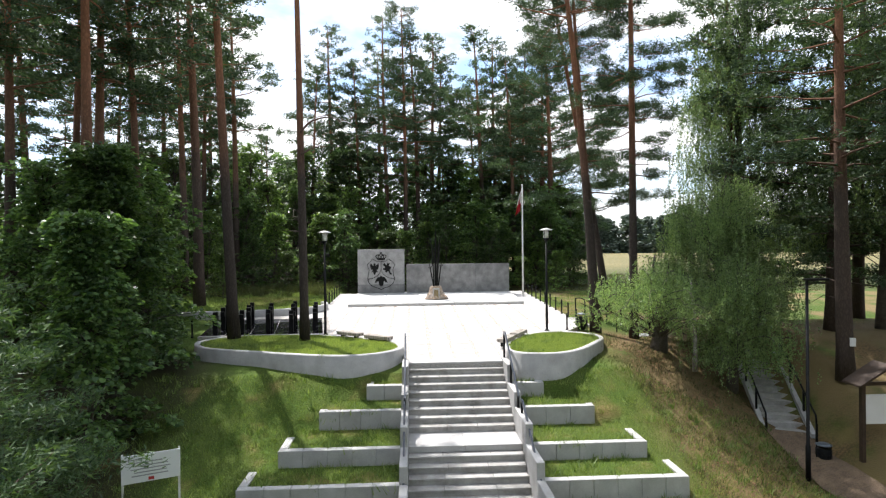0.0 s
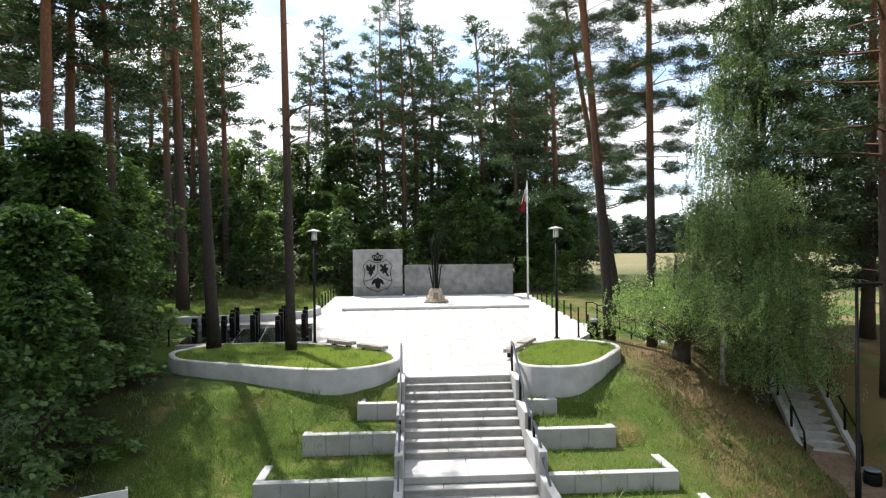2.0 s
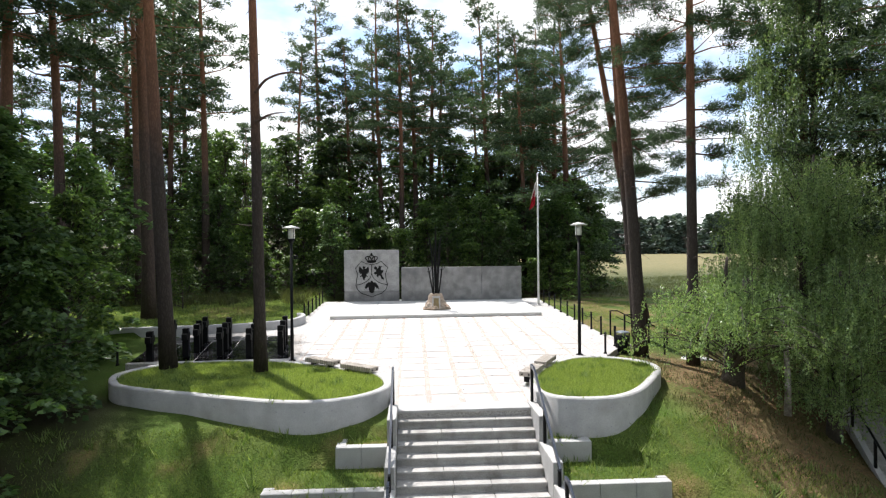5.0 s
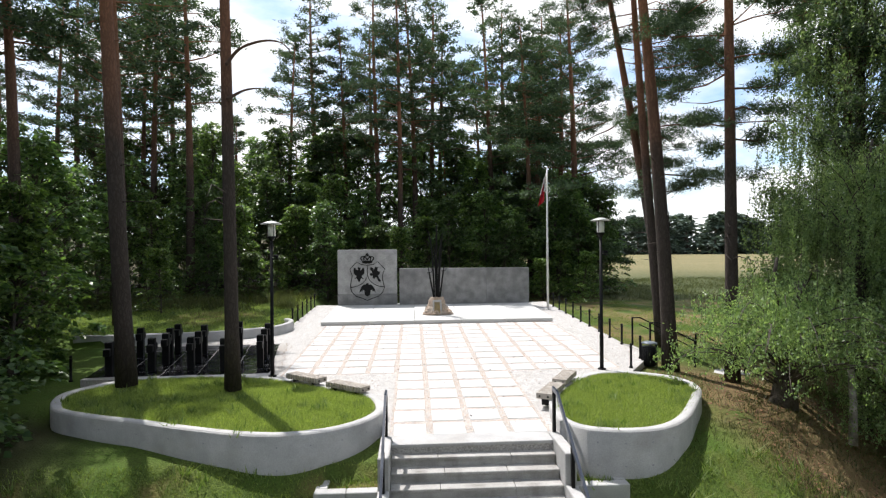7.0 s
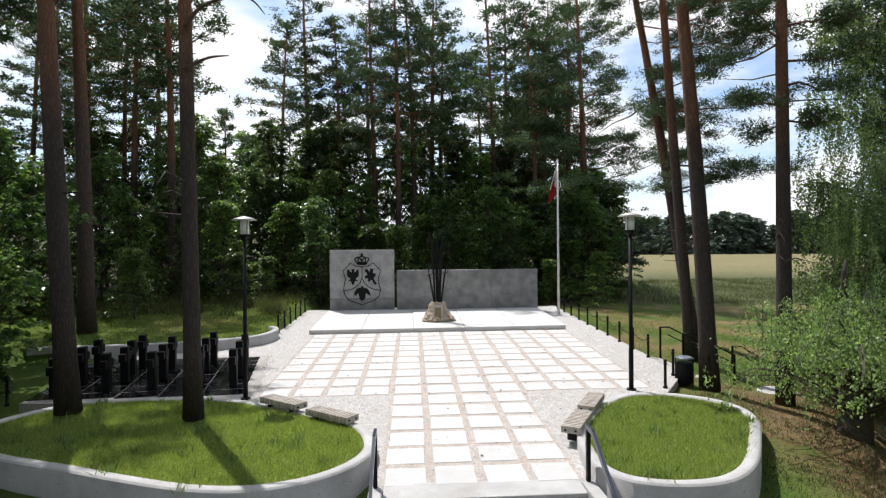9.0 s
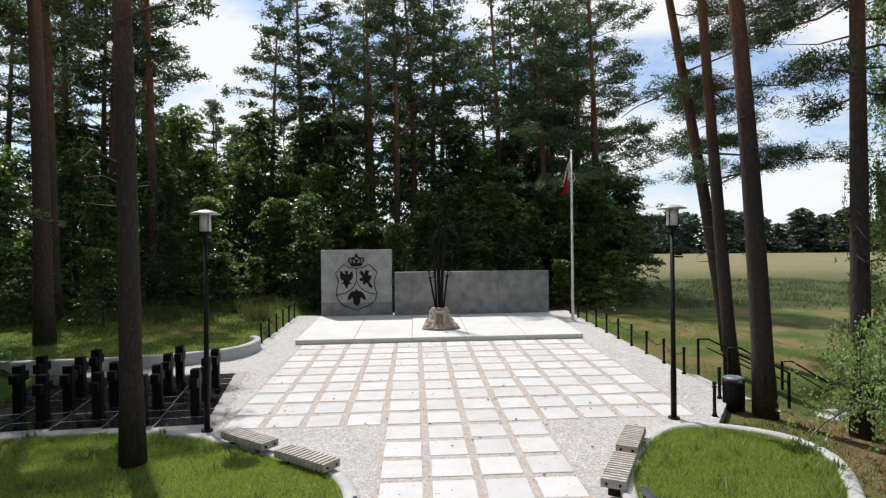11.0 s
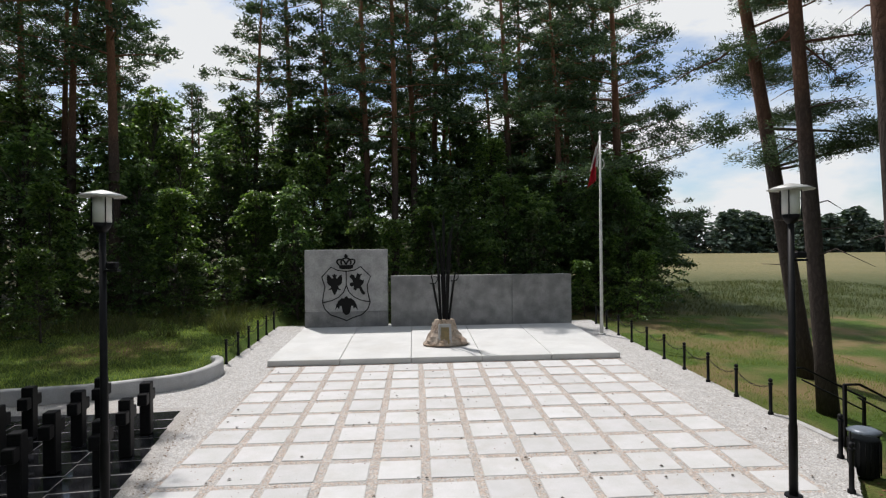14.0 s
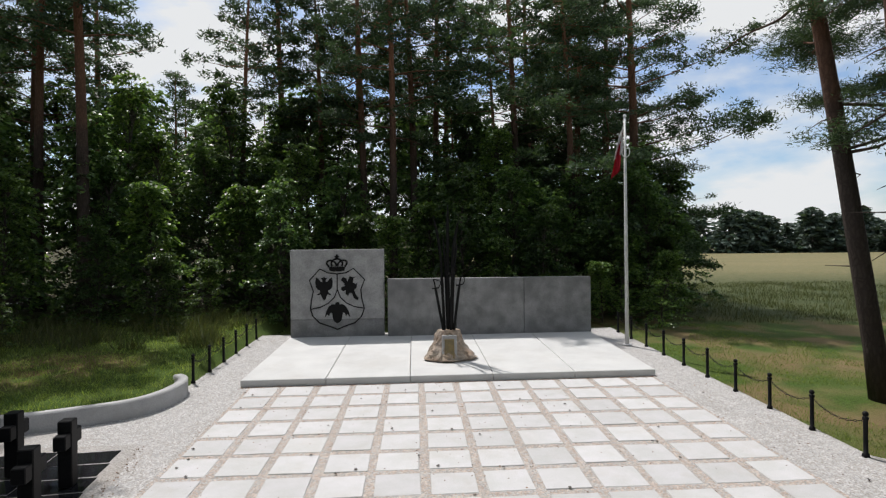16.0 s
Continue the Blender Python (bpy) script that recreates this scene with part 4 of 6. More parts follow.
# lower flight by the path
lower = thing("lower_side_steps", pose(12.1, 17.3, -3.15, 0, 0, -17), "narrow weathered concrete steps rising through the trees", "stairs")
for i in range(12):
    bm = boxes((-0.62, 0.62, 0.3 * i, 0.3 * i + 0.4, 0.165 * i - 0.25, 0.165 * i + 0.03, 0.012))
    part("step", bm, STEPCON, lower)
for s in (-1, 1):
    bm = bmesh.new()
    prism(bm, [(0, 0), (0, 0.14), (3.6, 2.12), (3.6, 1.7)], -0.07, 0.07)
    for v in bm.verts:
        v.co = Vector((s * 0.7 + v.co.y, v.co.x, v.co.z + 0.08))
    bmesh.ops.recalc_face_normals(bm, faces=bm.faces)
    part("cheek_wall", bm, CONCRETE, lower)
for s in (-1, 1):
    m = pose(12.1, 17.3, -3.15, 0, 0, -17) @ pose(s * 0.72, 0, 0)
    ob = thing("lower_handrail", m, "black steel handrail with square posts on the lower steps", "handrail", "lower handrails")
    part("rail", tube(bmesh.new(), [(0, -0.15, 0.55), (0, -0.1, 0.85), (0, 0.15, 0.98), (0, 1.6, 1.78), (0, 3.3, 2.72)], 0.03, 8), BLACKMETAL, ob)
    for y in (-0.15, 0.9, 2.1, 3.2):
        part("post", boxes((-0.03, 0.03, y - 0.03, y + 0.03, 0.55 * y - 0.15, 0.55 * max(y, 0) + (0.88 if y > 0 else 0.6), 0.004)), BLACKMETAL, ob)
bm = bmesh.new()
pts = spline([(12.05, 17.4, 0), (12.05, 16.6, 0), (12.1, 15.6, 0), (12.3, 14.2, 0), (12.8, 12.5, 0)], 6)
for p, q in zip(pts, pts[1:]):
    d = Vector((q.x - p.x, q.y - p.y)).normalized()
    nr = Vector((d.y, -d.x)) * 0.7
    vs = [bm.verts.new((c.x + s * nr.x, c.y + s * nr.y, ground_z(c.x + s * nr.x, c.y + s * nr.y) + 0.05)) for c, s in ((p, -1), (p, 1), (q, 1), (q, -1))]
    bm.faces.new(vs)
bmesh.ops.remove_doubles(bm, verts=bm.verts, dist=0.001)
tagged(part("path", bm, SOIL), "trodden earth path at the foot of the side steps", "path", kind="structure")

street = thing("street_lamp", pose(11.25, 15.3, ground_z(11.25, 15.3)), "tall black street lamp with a flat arm head", "street lamp")
part("pole", tube(bmesh.new(), [(0, 0, -0.1), (0, 0, 1.0), (0, 0, 1.02), (0, 0, 5.75)], [0.075, 0.07, 0.05, 0.04], 10), BLACKMETAL, street)
part("head", boxes((-0.05, 0.62, -0.11, 0.11, 5.72, 5.79, 0.02)), BLACKMETAL, street)


def notice_board():
    z = ground_z(13.5, 15.3)
    ob = thing("notice_board", pose(13.5, 15.3, z), "dark timber notice board with a small gable roof and white sheet", "notice board")
    for x in (-0.62, 0.62):
        part("post", boxes((x - 0.06, x + 0.06, -0.06, 0.06, -0.2, 2.1, 0.008)), BOARDWOOD, ob)
    for s in (-1, 1):
        bm = prism(bmesh.new(), [(0, 2.66), (s * 0.95, 2.08), (s * 0.95, 2.02), (0, 2.58)], -0.35, 0.35)
        bmesh.ops.recalc_face_normals(bm, faces=bm.faces)
        part("roof", bm, BOARDWOOD, ob)
    part("brace", boxes((-0.6, 0.6, -0.04, 0.04, 2.0, 2.1, 0.006)), BOARDWOOD, ob)
    part("sheet", boxes((-0.55, 0.55, -0.05, -0.02, 0.9, 1.75, 0.004)), PAPER, ob, "white printed information sheet")


notice_board()

sign_m = pose(-5.22, 11.3, 0, 0, 0, 24)
sign = thing("information_sign", sign_m, "white information sign with small grey print on thin posts", "sign")
part("panel", boxes((-0.52, 0.52, -0.012, 0.012, -1.43, -0.88, 0.003)), PAPER, sign)
for x in (-0.5, 0.5):
    zg = ground_z(-5.2 + x, 11.35) - 0.1
    part("post", boxes((x - 0.02, x + 0.02, 0.014, 0.05, zg, -0.85, 0.003)), POLE_WHITE, sign)
for k, (a, b) in enumerate(((-0.44, -0.1), (-0.44, 0.2), (-0.3, 0.3), (-0.36, 0.34), (-0.3, 0.28), (-0.34, 0.3))):
    z = -0.98 - 0.065 * k
    part("print_line", boxes((a, b, -0.016, -0.0125, z, z + 0.022)), INK, sign)
part("print_mark", boxes((-0.05, 0.05, -0.016, -0.0125, -1.4, -1.34)), INK_RED, sign)


# benches: slatted seats along the bed walls
def bench(cx, cy, yaw, z, length=1.15):
    ob = thing("bench", pose(cx, cy, z, 0, 0, yaw), "pale slatted timber bench of deep boards on a concrete bed wall", "bench", "benches on the bed walls")
    for s in (-1, 1):
        part("foot", boxes((s * length * 0.3 - 0.04, s * length * 0.3 + 0.04, -0.1, 0.1, -0.3, -0.126, 0.006)), BLACKMETAL, ob)
    n = 13
    for i in range(n):
        x = -length / 2 + (i + 0.5) * length / n
        part("slat", boxes((x - 0.027, x + 0.027, -0.17, 0.17, -0.125, 0.0, 0.005)), WOODSLAT, ob)
    for y in (-0.09, 0.09):
        part("rod", tube(bmesh.new(), [(-length / 2, y, -0.07), (length / 2, y, -0.07)], 0.02, 6), BLACKMETAL, ob)
    return ob


bench(-2.43, 21.37, -38, -0.03)
bench(-1.29, 20.43, -38, -0.04)
bench(3.97, 20.84, 61, -0.03)
bench(3.31, 19.62, 61, -0.04)


# graves
def cross(m):
    ob = thing("grave_cross", m, "squat black stone grave cross on polished slabs", "grave cross", "grave crosses")
    part("shaft", boxes((-0.1, 0.1, -0.09, 0.09, 0, 0.92, 0.012)), BLACK_CROSS, ob)
    part("arm", boxes((-0.27, -0.103, -0.08, 0.08, 0.56, 0.76, 0.012)), BLACK_CROSS, ob)
    part("arm", boxes((0.103, 0.27, -0.08, 0.08, 0.56, 0.76, 0.012)), BLACK_CROSS, ob)
    return ob


CROSSES = [(-4.13, 23.5), (-4.28, 24.5), (-4.43, 25.5), (-5.02, 23.1), (-5.1, 23.95), (-5.35, 25.05), (-5.44, 25.92), (-6.03, 23.4), (-6.16, 24.3), (-6.39, 25.4),
           (-7.08, 23.35), (-7.02, 24.1), (-7.24, 24.9), (-7.33, 25.7), (-8.0, 22.9), (-8.12, 24.2), (-8.22, 25.1)]
first = None
for x, y in CROSSES:
    m = pose(x, y, plaza_z(x, y) + 0.02, 0, 0, 100)
    first = cross(m) if first is None else (copy_thing(first, m) and first)


# ---------------------------------------------------------------- trees
RNG = np.random.default_rng(11)


def trunk_line(h, lean=(0.0, 0.0), wob=0.12, n=10, rng=RNG):
    """Points of a stem that leans by so many metres per metre and wanders a little."""
    ph = rng.uniform(0, 6, 2)
    out = []
    for i in range(n + 1):
        t = i / n
        z = h * t
        out.append(Vector((lean[0] * z + wob * math.sin(ph[0] + 3.1 * t) * t, lean[1] * z + wob * math.cos(ph[1] + 2.7 * t) * t, z)))
    return out


def along(line, t):
    k = min(max(t, 0.0), 0.9999) * (len(line) - 1)
    i = int(k)
    return line[i].lerp(line[i + 1], k - i)


def leaves_mesh(name, centers, dirs, length, width, material, parent, fold=0.25, rng=RNG, level=0.0):
    """Many small leaves, each a folded blade of four corners, in one mesh; level: how far they lie with their upper side up."""
    n = len(centers)
    c = np.asarray(centers, dtype=float)
    d = np.asarray(dirs, dtype=float)
    d /= np.linalg.norm(d, axis=1, keepdims=True) + 1e-9
    r = rng.normal(size=(n, 3))
    r[:, 2] += level * 2.5
    s = np.cross(d, r)
    s /= np.linalg.norm(s, axis=1, keepdims=True) + 1e-9
    up = np.cross(s, d)
    ln = (length * rng.uniform(0.7, 1.3, n))[:, None]
    wd = (width * rng.uniform(0.7, 1.3, n))[:, None]
    v = np.stack([c - d * ln * 0.5, c + s * wd * 0.5 + up * wd * fold, c + d * ln * 0.5, c - s * wd * 0.5 + up * wd * fold], 1).reshape(-1, 3)
    me = bpy.data.meshes.new(name)
    me.vertices.add(4 * n)
    me.vertices.foreach_set("co", v.ravel())
    me.loops.add(4 * n)
    me.loops.foreach_set("vertex_index", np.arange(4 * n, dtype=np.int32))
    me.polygons.add(n)
    me.polygons.foreach_set("loop_start", np.arange(0, 4 * n, 4, dtype=np.int32))
    me.update(calc_edges=True)
    me.validate()
    me.materials.append(material)
    ob = new(name, me)
    ob.parent = parent
    return ob


def needles_mesh(name, feet, dirs, lengths, width, material, parent, rng=RNG):
    """Many needle sprays, each a slim three-cornered brush that springs from its twig, in one mesh."""
    n = len(feet)
    d = dirs / (np.linalg.norm(dirs, axis=1, keepdims=True) + 1e-9)
    s = np.cross(d, rng.normal(size=(n, 3)))
    s /= np.linalg.norm(s, axis=1, keepdims=True) + 1e-9
    wd = (width * rng.uniform(0.6, 1.4, n))[:, None]
    ln = lengths[:, None]
    v = np.stack([feet + d * ln * 0.12 - s * wd * 0.8, feet + d * ln * 0.3 + s * wd, feet + d * ln], 1).reshape(-1, 3)
    me = bpy.data.meshes.new(name)
    me.vertices.add(3 * n)
    me.vertices.foreach_set("co", v.ravel())
    me.loops.add(3 * n)
    me.loops.foreach_set("vertex_index", np.arange(3 * n, dtype=np.int32))
    me.polygons.add(n)
    me.polygons.foreach_set("loop_start", np.arange(0, 3 * n, 3, dtype=np.int32))
    me.update(calc_edges=True)
    me.materials.append(material)
    ob = new(name, me)
    ob.parent = parent
    return ob


def pine(m, h, r, crown0, spread, label, lean=(0, 0), limbs=36, tufts=15, per=24, dead=8, bark=None, needle=None, seed=1, width=0.045, group="", name="pine_tree", wob=0.012,
         shy=None, curve=0.0, pad=1.0, taper=0.45, droop=0.0, brush=0.27):
    """A pine: bare tapering stem, dead branches, and whorls of limbs from crown0 of its height up, whose twigs carry rounded pads of needle brushes."""
    rng = np.random.default_rng(seed)
    ob = thing(name, m, label, "tree", group)
    line = trunk_line(h, lean, wob * h, 14, rng)
    for p in line:
        p.x += curve * p.z * p.z
    bm = bmesh.new()
    n = len(line)
    tube(bm, line, [r * (1.22 if i == 0 else 1) * (1 - 0.86 * (i / (n - 1)) ** 1.2) + 0.01 for i in range(n)], 12)
    feet, dr, lens = [], [], []
    for k in range(dead):
        t = rng.uniform(0.15, max(0.35, crown0 + 0.1))
        a = rng.uniform(0, 2 * math.pi)
        p = along(line, t)
        L = rng.uniform(0.3, 1.0) ** 1.5 * 1.5
        q = [p, p + Vector((math.cos(a) * L * 0.5, math.sin(a) * L * 0.5, rng.uniform(-0.05, 0.2) * L)), p + Vector((math.cos(a + 0.25) * L, math.sin(a + 0.25) * L, rng.uniform(-0.35, 0.15) * L))]
        tube(bm, q, [0.022, 0.013, 0.004], 4, False)
    whorls = max(4, limbs // 4)
    for k in range(limbs):
        t = crown0 + (1 - crown0) * min(0.985, ((k // 4) + rng.uniform(0, 0.8)) / whorls)
        u = (t - crown0) / (1 - crown0)
        a = k * 1.7 + rng.uniform(-0.5, 0.5)
        p = along(line, t)
        if shy and p.z < shy[0]:
            if k % 4 > 1:
                continue
            a = shy[1] + rng.uniform(-1.0, 1.0)
        prof = (0.5 + 0.5 * math.sin(math.pi * min(1.0, u * 0.95 + 0.2))) * (1 - taper * u ** 3)
        L = spread * prof * rng.uniform(0.5, 1.2)
        rise = rng.uniform(-0.25, 0.3) + 0.6 * u ** 2 - droop * (1 - u)
        pts = [p]
        for s in (0.35, 0.7, 1.0):
            aa = a + rng.uniform(-0.2, 0.2)
            pts.append(p + Vector((math.cos(aa) * L * s, math.sin(aa) * L * s, rise * L * s * (0.6 + 0.4 * s) + rng.uniform(-0.08, 0.08))))
        rad = max(0.014, r * 0.22 * (1 - 0.6 * u))
        tube(bm, pts, [rad, rad * 0.7, rad * 0.42, rad * 0.15], 4, False)
        for j in range(max(4, int(tufts * L / spread))):
            s = 0.34 + 0.72 * rng.uniform(0, 1) ** 0.7
            side = rng.normal(0, 0.15 * L + 0.05)
            base = along(pts, min(s, 1.0))
            c = base + Vector((math.cos(a) * 0.2 * (s > 0.95) - math.sin(a) * side, math.sin(a) * 0.2 * (s > 0.95) + math.cos(a) * side, rng.uniform(-0.05, 0.28)))
            if j % 3 == 0:
                tube(bm, [base, base.lerp(c, 0.6) - Vector((0, 0, 0.03)), c], [0.013, 0.009, 0.005], 3, False)
            rt = rng.uniform(0.26, 0.5) * (0.5 + 0.15 * spread) * pad
            ax = rng.normal(size=(per, 3))
            ax /= np.linalg.norm(ax, axis=1, keepdims=True)
            ax[:, 2] = ax[:, 2] * 0.62 + 0.22
            feet.append(np.array(c)[None] + rng.normal(size=(per, 3)) * np.array([0.37, 0.37, 0.19]) * rt)
            dr.append(ax)
            lens.append(brush * rng.uniform(0.6, 1.25, per))
    part("trunk", bm, bark or BARK_PINE, ob)
    needles_mesh("crown", np.concatenate(feet), np.concatenate(dr), np.concatenate(lens), width, needle or NEEDLE, ob, rng=rng)
    return ob


def broadleaf(m, h, spread, label, leaf, bark, n_leaves, size, seed, base=0.18, trunk_r=0.09, group="", name="broadleaf_tree", clumps=60, low=0.0, puff=1.0, level=0.8):
    """A leafy tree or bush: a forked stem, and limbs that end in level, overlapping fans of leaves with dark gaps between."""
    rng = np.random.default_rng(seed)
    ob = thing(name, m, label, "tree" if h > 2.6 else "shrub", group)
    bm = bmesh.new()
    line = trunk_line(h * 0.85, (rng.uniform(-0.05, 0.05), rng.uniform(-0.05, 0.05)), 0.05 * h, 8, rng)
    tube(bm, line, [trunk_r * (1 - 0.8 * i / 8) for i in range(9)], 7)
    cen, dr = [], []
    for k in range(clumps):
        u = rng.uniform(0, 1) ** 0.85
        z = h * (base + (1 - base) * u)
        w = spread * (0.42 + 0.58 * math.sin(math.pi * min(1.0, (u + low) * 0.86 + 0.12))) * (1 - 0.3 * u)
        a = rng.uniform(0, 2 * math.pi)
        lobe = noise.noise(Vector((math.cos(a) * 1.3 + seed, math.sin(a) * 1.3, z * 0.55)))
        if lobe < -0.25:
            continue
        w *= 0.8 + 0.9 * max(-0.2, lobe)
        rr = w * rng.uniform(0.12, 1.0) ** 0.5
        p0 = along(line, min(0.97, max(0.05, (z / h - 0.12) / 0.85)))
        c = Vector((p0.x + math.cos(a) * rr, p0.y + math.sin(a) * rr, z))
        mid = p0.lerp(c, 0.55) + Vector((0, 0, 0.05 * h * rng.uniform(-0.3, 1)))
        if k % 2:
            tube(bm, [p0, mid, c], [trunk_r * 0.3, trunk_r * 0.18, 0.006], 3, False)
        m_l = max(5, int(n_leaves / clumps * rng.uniform(0.5, 1.5)))
        fan = puff * spread * rng.uniform(0.1, 0.24)
        rad, b = fan * np.sqrt(rng.uniform(0, 1, m_l)), rng.uniform(0, 2 * math.pi, m_l)
        q = np.stack([np.cos(b) * rad, np.sin(b) * rad, -0.35 * rad ** 2 / fan + rng.normal(0, 0.12 * fan, m_l)], 1)
        tilt = rng.uniform(0.1, 0.5)
        q[:, 2] -= tilt * (q[:, 0] * math.cos(a) + q[:, 1] * math.sin(a))
        cen.append(np.array(c)[None] + q)
        d = np.stack([np.cos(b) + 0.6 * math.cos(a), np.sin(b) + 0.6 * math.sin(a), np.full(m_l, -0.35)], 1) + rng.normal(0, 0.3, (m_l, 3))
        dr.append(d)
    part("trunk", bm, bark, ob)
    leaves_mesh("crown", np.concatenate(cen), np.concatenate(dr), size, size * 0.72, leaf, ob, rng=rng, level=level)
    return ob


def weeping_birch(m, h, dome, seed, strands, label, leaf_size=0.075, foot=None, long=2.0, clear=0.8, leaf=None, pitch=0.04):
    """A birch whose limbs arch over a dome (centre x and y, radius, foot and top height) from which thin twigs hang in curtains of small leaves."""
    rng = np.random.default_rng(seed)
    ob = thing("birch_tree", m, label, "tree")
    bm = bmesh.new()
    line = trunk_line(h, (0.03, -0.02), 0.25, 12, rng)
    tube(bm, line, [0.2 * (1 - 0.9 * (i / 12)) + 0.012 for i in range(13)], 10)
    dx, dy, R, z0, z1 = dome

    def on_dome(rad, a):
        return Vector((dx + math.cos(a) * rad * R, dy + math.sin(a) * rad * R, z0 + (z1 - z0) * max(0.0, 1 - rad ** 2.2) ** 0.75))

    cen, dr, twig = [], [], bmesh.new()
    limbs = max(20, strands // 20)
    for k in range(limbs):
        rad, a = math.sqrt(rng.uniform(0.03, 1.0)), rng.uniform(0, 2 * math.pi)
        c = on_dome(rad, a)
        c.z = z0 + (c.z - z0) * (1 - 0.8 * rng.uniform(0, 1) ** 1.5) + rng.normal(0, 0.25)
        c.x, c.y = c.x + rng.normal(0, 0.15), c.y + rng.normal(0, 0.15)
        p = along(line, min(0.92, max(0.12, (c.z - 0.8) / h * 0.85)))
        reach, bend = (c - p).length, rng.normal(0, 0.06, 2)
        pts = spline([p, p.lerp(c, 0.4) + Vector((bend[0] * reach, bend[1] * reach, 0.13 * reach)), p.lerp(c, 0.8) + Vector((0, 0, 0.12 * reach)), c], 2)
        tube(bm, pts, [0.024 - 0.02 * i / (len(pts) - 1) for i in range(len(pts))], 4, False)
        span = rng.uniform(0.18, 0.4)
        for j in range(20):
            q = along(pts, rng.uniform(0.3, 1.0)) + Vector((rng.normal(0, span), rng.normal(0, span), rng.normal(0.05, 0.14)))
            drop = min(rng.uniform(0.15, 1.0) * long, max(0.25, q.z - clear - rng.uniform(0, 0.5)))
            sway = rng.normal(0, 0.12, 2)
            nl = max(5, int(drop / pitch))
            t = rng.uniform(0, 1, nl) ** 1.15
            cen.append(np.array(q)[None] + np.stack([sway[0] * t ** 2 + rng.normal(0, 0.035, nl), sway[1] * t ** 2 + rng.normal(0, 0.035, nl), -drop * t + rng.normal(0, 0.03, nl)], 1))
            d = rng.normal(0, 0.5, (nl, 3))
            d[:, 2] -= 0.9
            dr.append(d)
            if j % 4 == 0:
                tube(twig, [q, q + Vector((sway[0] * 0.3, sway[1] * 0.3, -drop * 0.55)), q + Vector((sway[0], sway[1], -drop))], [0.006, 0.004, 0.002], 3, False)
    part("trunk", bm, BARK_OLD, ob)
    tagged(part("twig", twig, BARK_OLD, ob), kind="stuff")
    leaves_mesh("crown", np.concatenate(cen), np.concatenate(dr), leaf_size, leaf_size * 0.66, leaf or LEAF_BIRCH, ob, rng=rng)
    if foot:
        part("white_stem", tube(bmesh.new(), [(0.75, -1.2, -0.5), (0.8, -1.15, 0.4), (0.85, -1.0, 1.4), (0.9, -0.7, 2.6)], [0.09, 0.075, 0.06, 0.04], 8), BARK_BIRCH, ob)
        part("old_stem", tube(bmesh.new(), [(-0.05, 0, -0.3), (0.05, 0, 0.5), (0.3, 0.1, 1.6), (0.6, 0.2, 3.0)], [0.38, 0.27, 0.2, 0.14], 10), BARK_OLD, ob)
    return ob


def at(x, y, turn=0.0):
    return pose(x, y, ground_z(x, y) - 0.08, 0, 0, turn)


PINE_LABEL = "tall pine with a bare reddish stem and high dark crown"
# the pines that stand on and beside the forecourt
pine(pose(-6.76, 21.33, -0.2), 21, 0.2, 0.62, 3.1, "tall pine with grey lower bark on the raised lawn", (-0.046, 0.0), seed=21, dead=9, wob=0.0015, per=40, brush=0.2, width=0.028)
pine(pose(-4.0, 20.67, -0.2), 20, 0.158, 0.78, 2.2, "slender straight pine on the raised lawn", (-0.013, 0.0), seed=22, dead=9, wob=0.0015, per=40, brush=0.2, width=0.028)
pine(pose(7.64, 22.93, -0.5), 19.5, 0.2, 0.66, 3.0, "leaning pine with orange upper bark beside the litter bin", (-0.044, -0.009), seed=23, dead=14, wob=0.001, per=40, brush=0.2, width=0.028, curve=-0.0027)
pine(pose(8.84, 26.15, -0.4), 19, 0.165, 0.3, 3.4, "tall pine with orange upper bark by the side steps", (-0.087, -0.005), limbs=48, tufts=30, per=120, width=0.013, brush=0.15, seed=24, dead=12, wob=0.001, shy=(11.0, 0.3), curve=0.001)
pine(pose(10.24, 28.64, -0.4), 18, 0.2, 0.29, 3.6, "leaning pine by the chained edge of the grass", (-0.15, 0.002), limbs=48, tufts=30, per=120, width=0.013, brush=0.15, seed=25, dead=9, wob=0.001, shy=(12.5, 0.1), curve=-0.0013)
pine(at(8.87, 21.92), 20, 0.165, 0.33, 2.2, "tall pine at the top of the side bank", (-0.001, 0.0), limbs=40, tufts=19, per=120, width=0.015, brush=0.14, seed=26, wob=0.001, taper=0.2)
old_pine = pine(at(14.5, 17.9), 17, 0.25, 0.4, 3.2, "thick old pine with a small white plate on its stem", (-0.02, 0.0), bark=BARK_DARK, seed=27, limbs=40, tufts=16, per=40, width=0.03)

part("plate", boxes((-0.1, 0.1, -0.32, -0.29, 1.2, 1.48, 0.004)), PAPER, old_pine, "small white notice plate")
for x0, y0, z0, pts in ((-4.05, 20.5, 7.4, [(0, 0, 0), (0.35, -0.1, 0.35), (0.9, -0.2, 0.5), (1.35, -0.3, 0.42), (1.6, -0.3, 0.15)]),
                        (-4.05, 20.5, 6.6, [(0, 0, 0), (0.4, 0.1, 0.25), (0.8, 0.1, 0.3)]),
                        (8.95, 28.64, 8.0, [(0, 0, 0), (-0.5, -0.05, 0.05), (-1.0, -0.1, -0.3), (-1.6, 0, -0.55), (-2.1, 0.1, -0.9)])):
    line = spline([(x0 + a, y0 + b, z0 + c) for a, b, c in pts], 5)
    bm = tube(bmesh.new(), line, [0.045 * (1 - 0.8 * i / (len(line) - 1)) for i in range(len(line))], 7)
    tagged(part("pine_branch", bm, BARK_DARK), "bare grey pine branch arching from a stem", "branch")

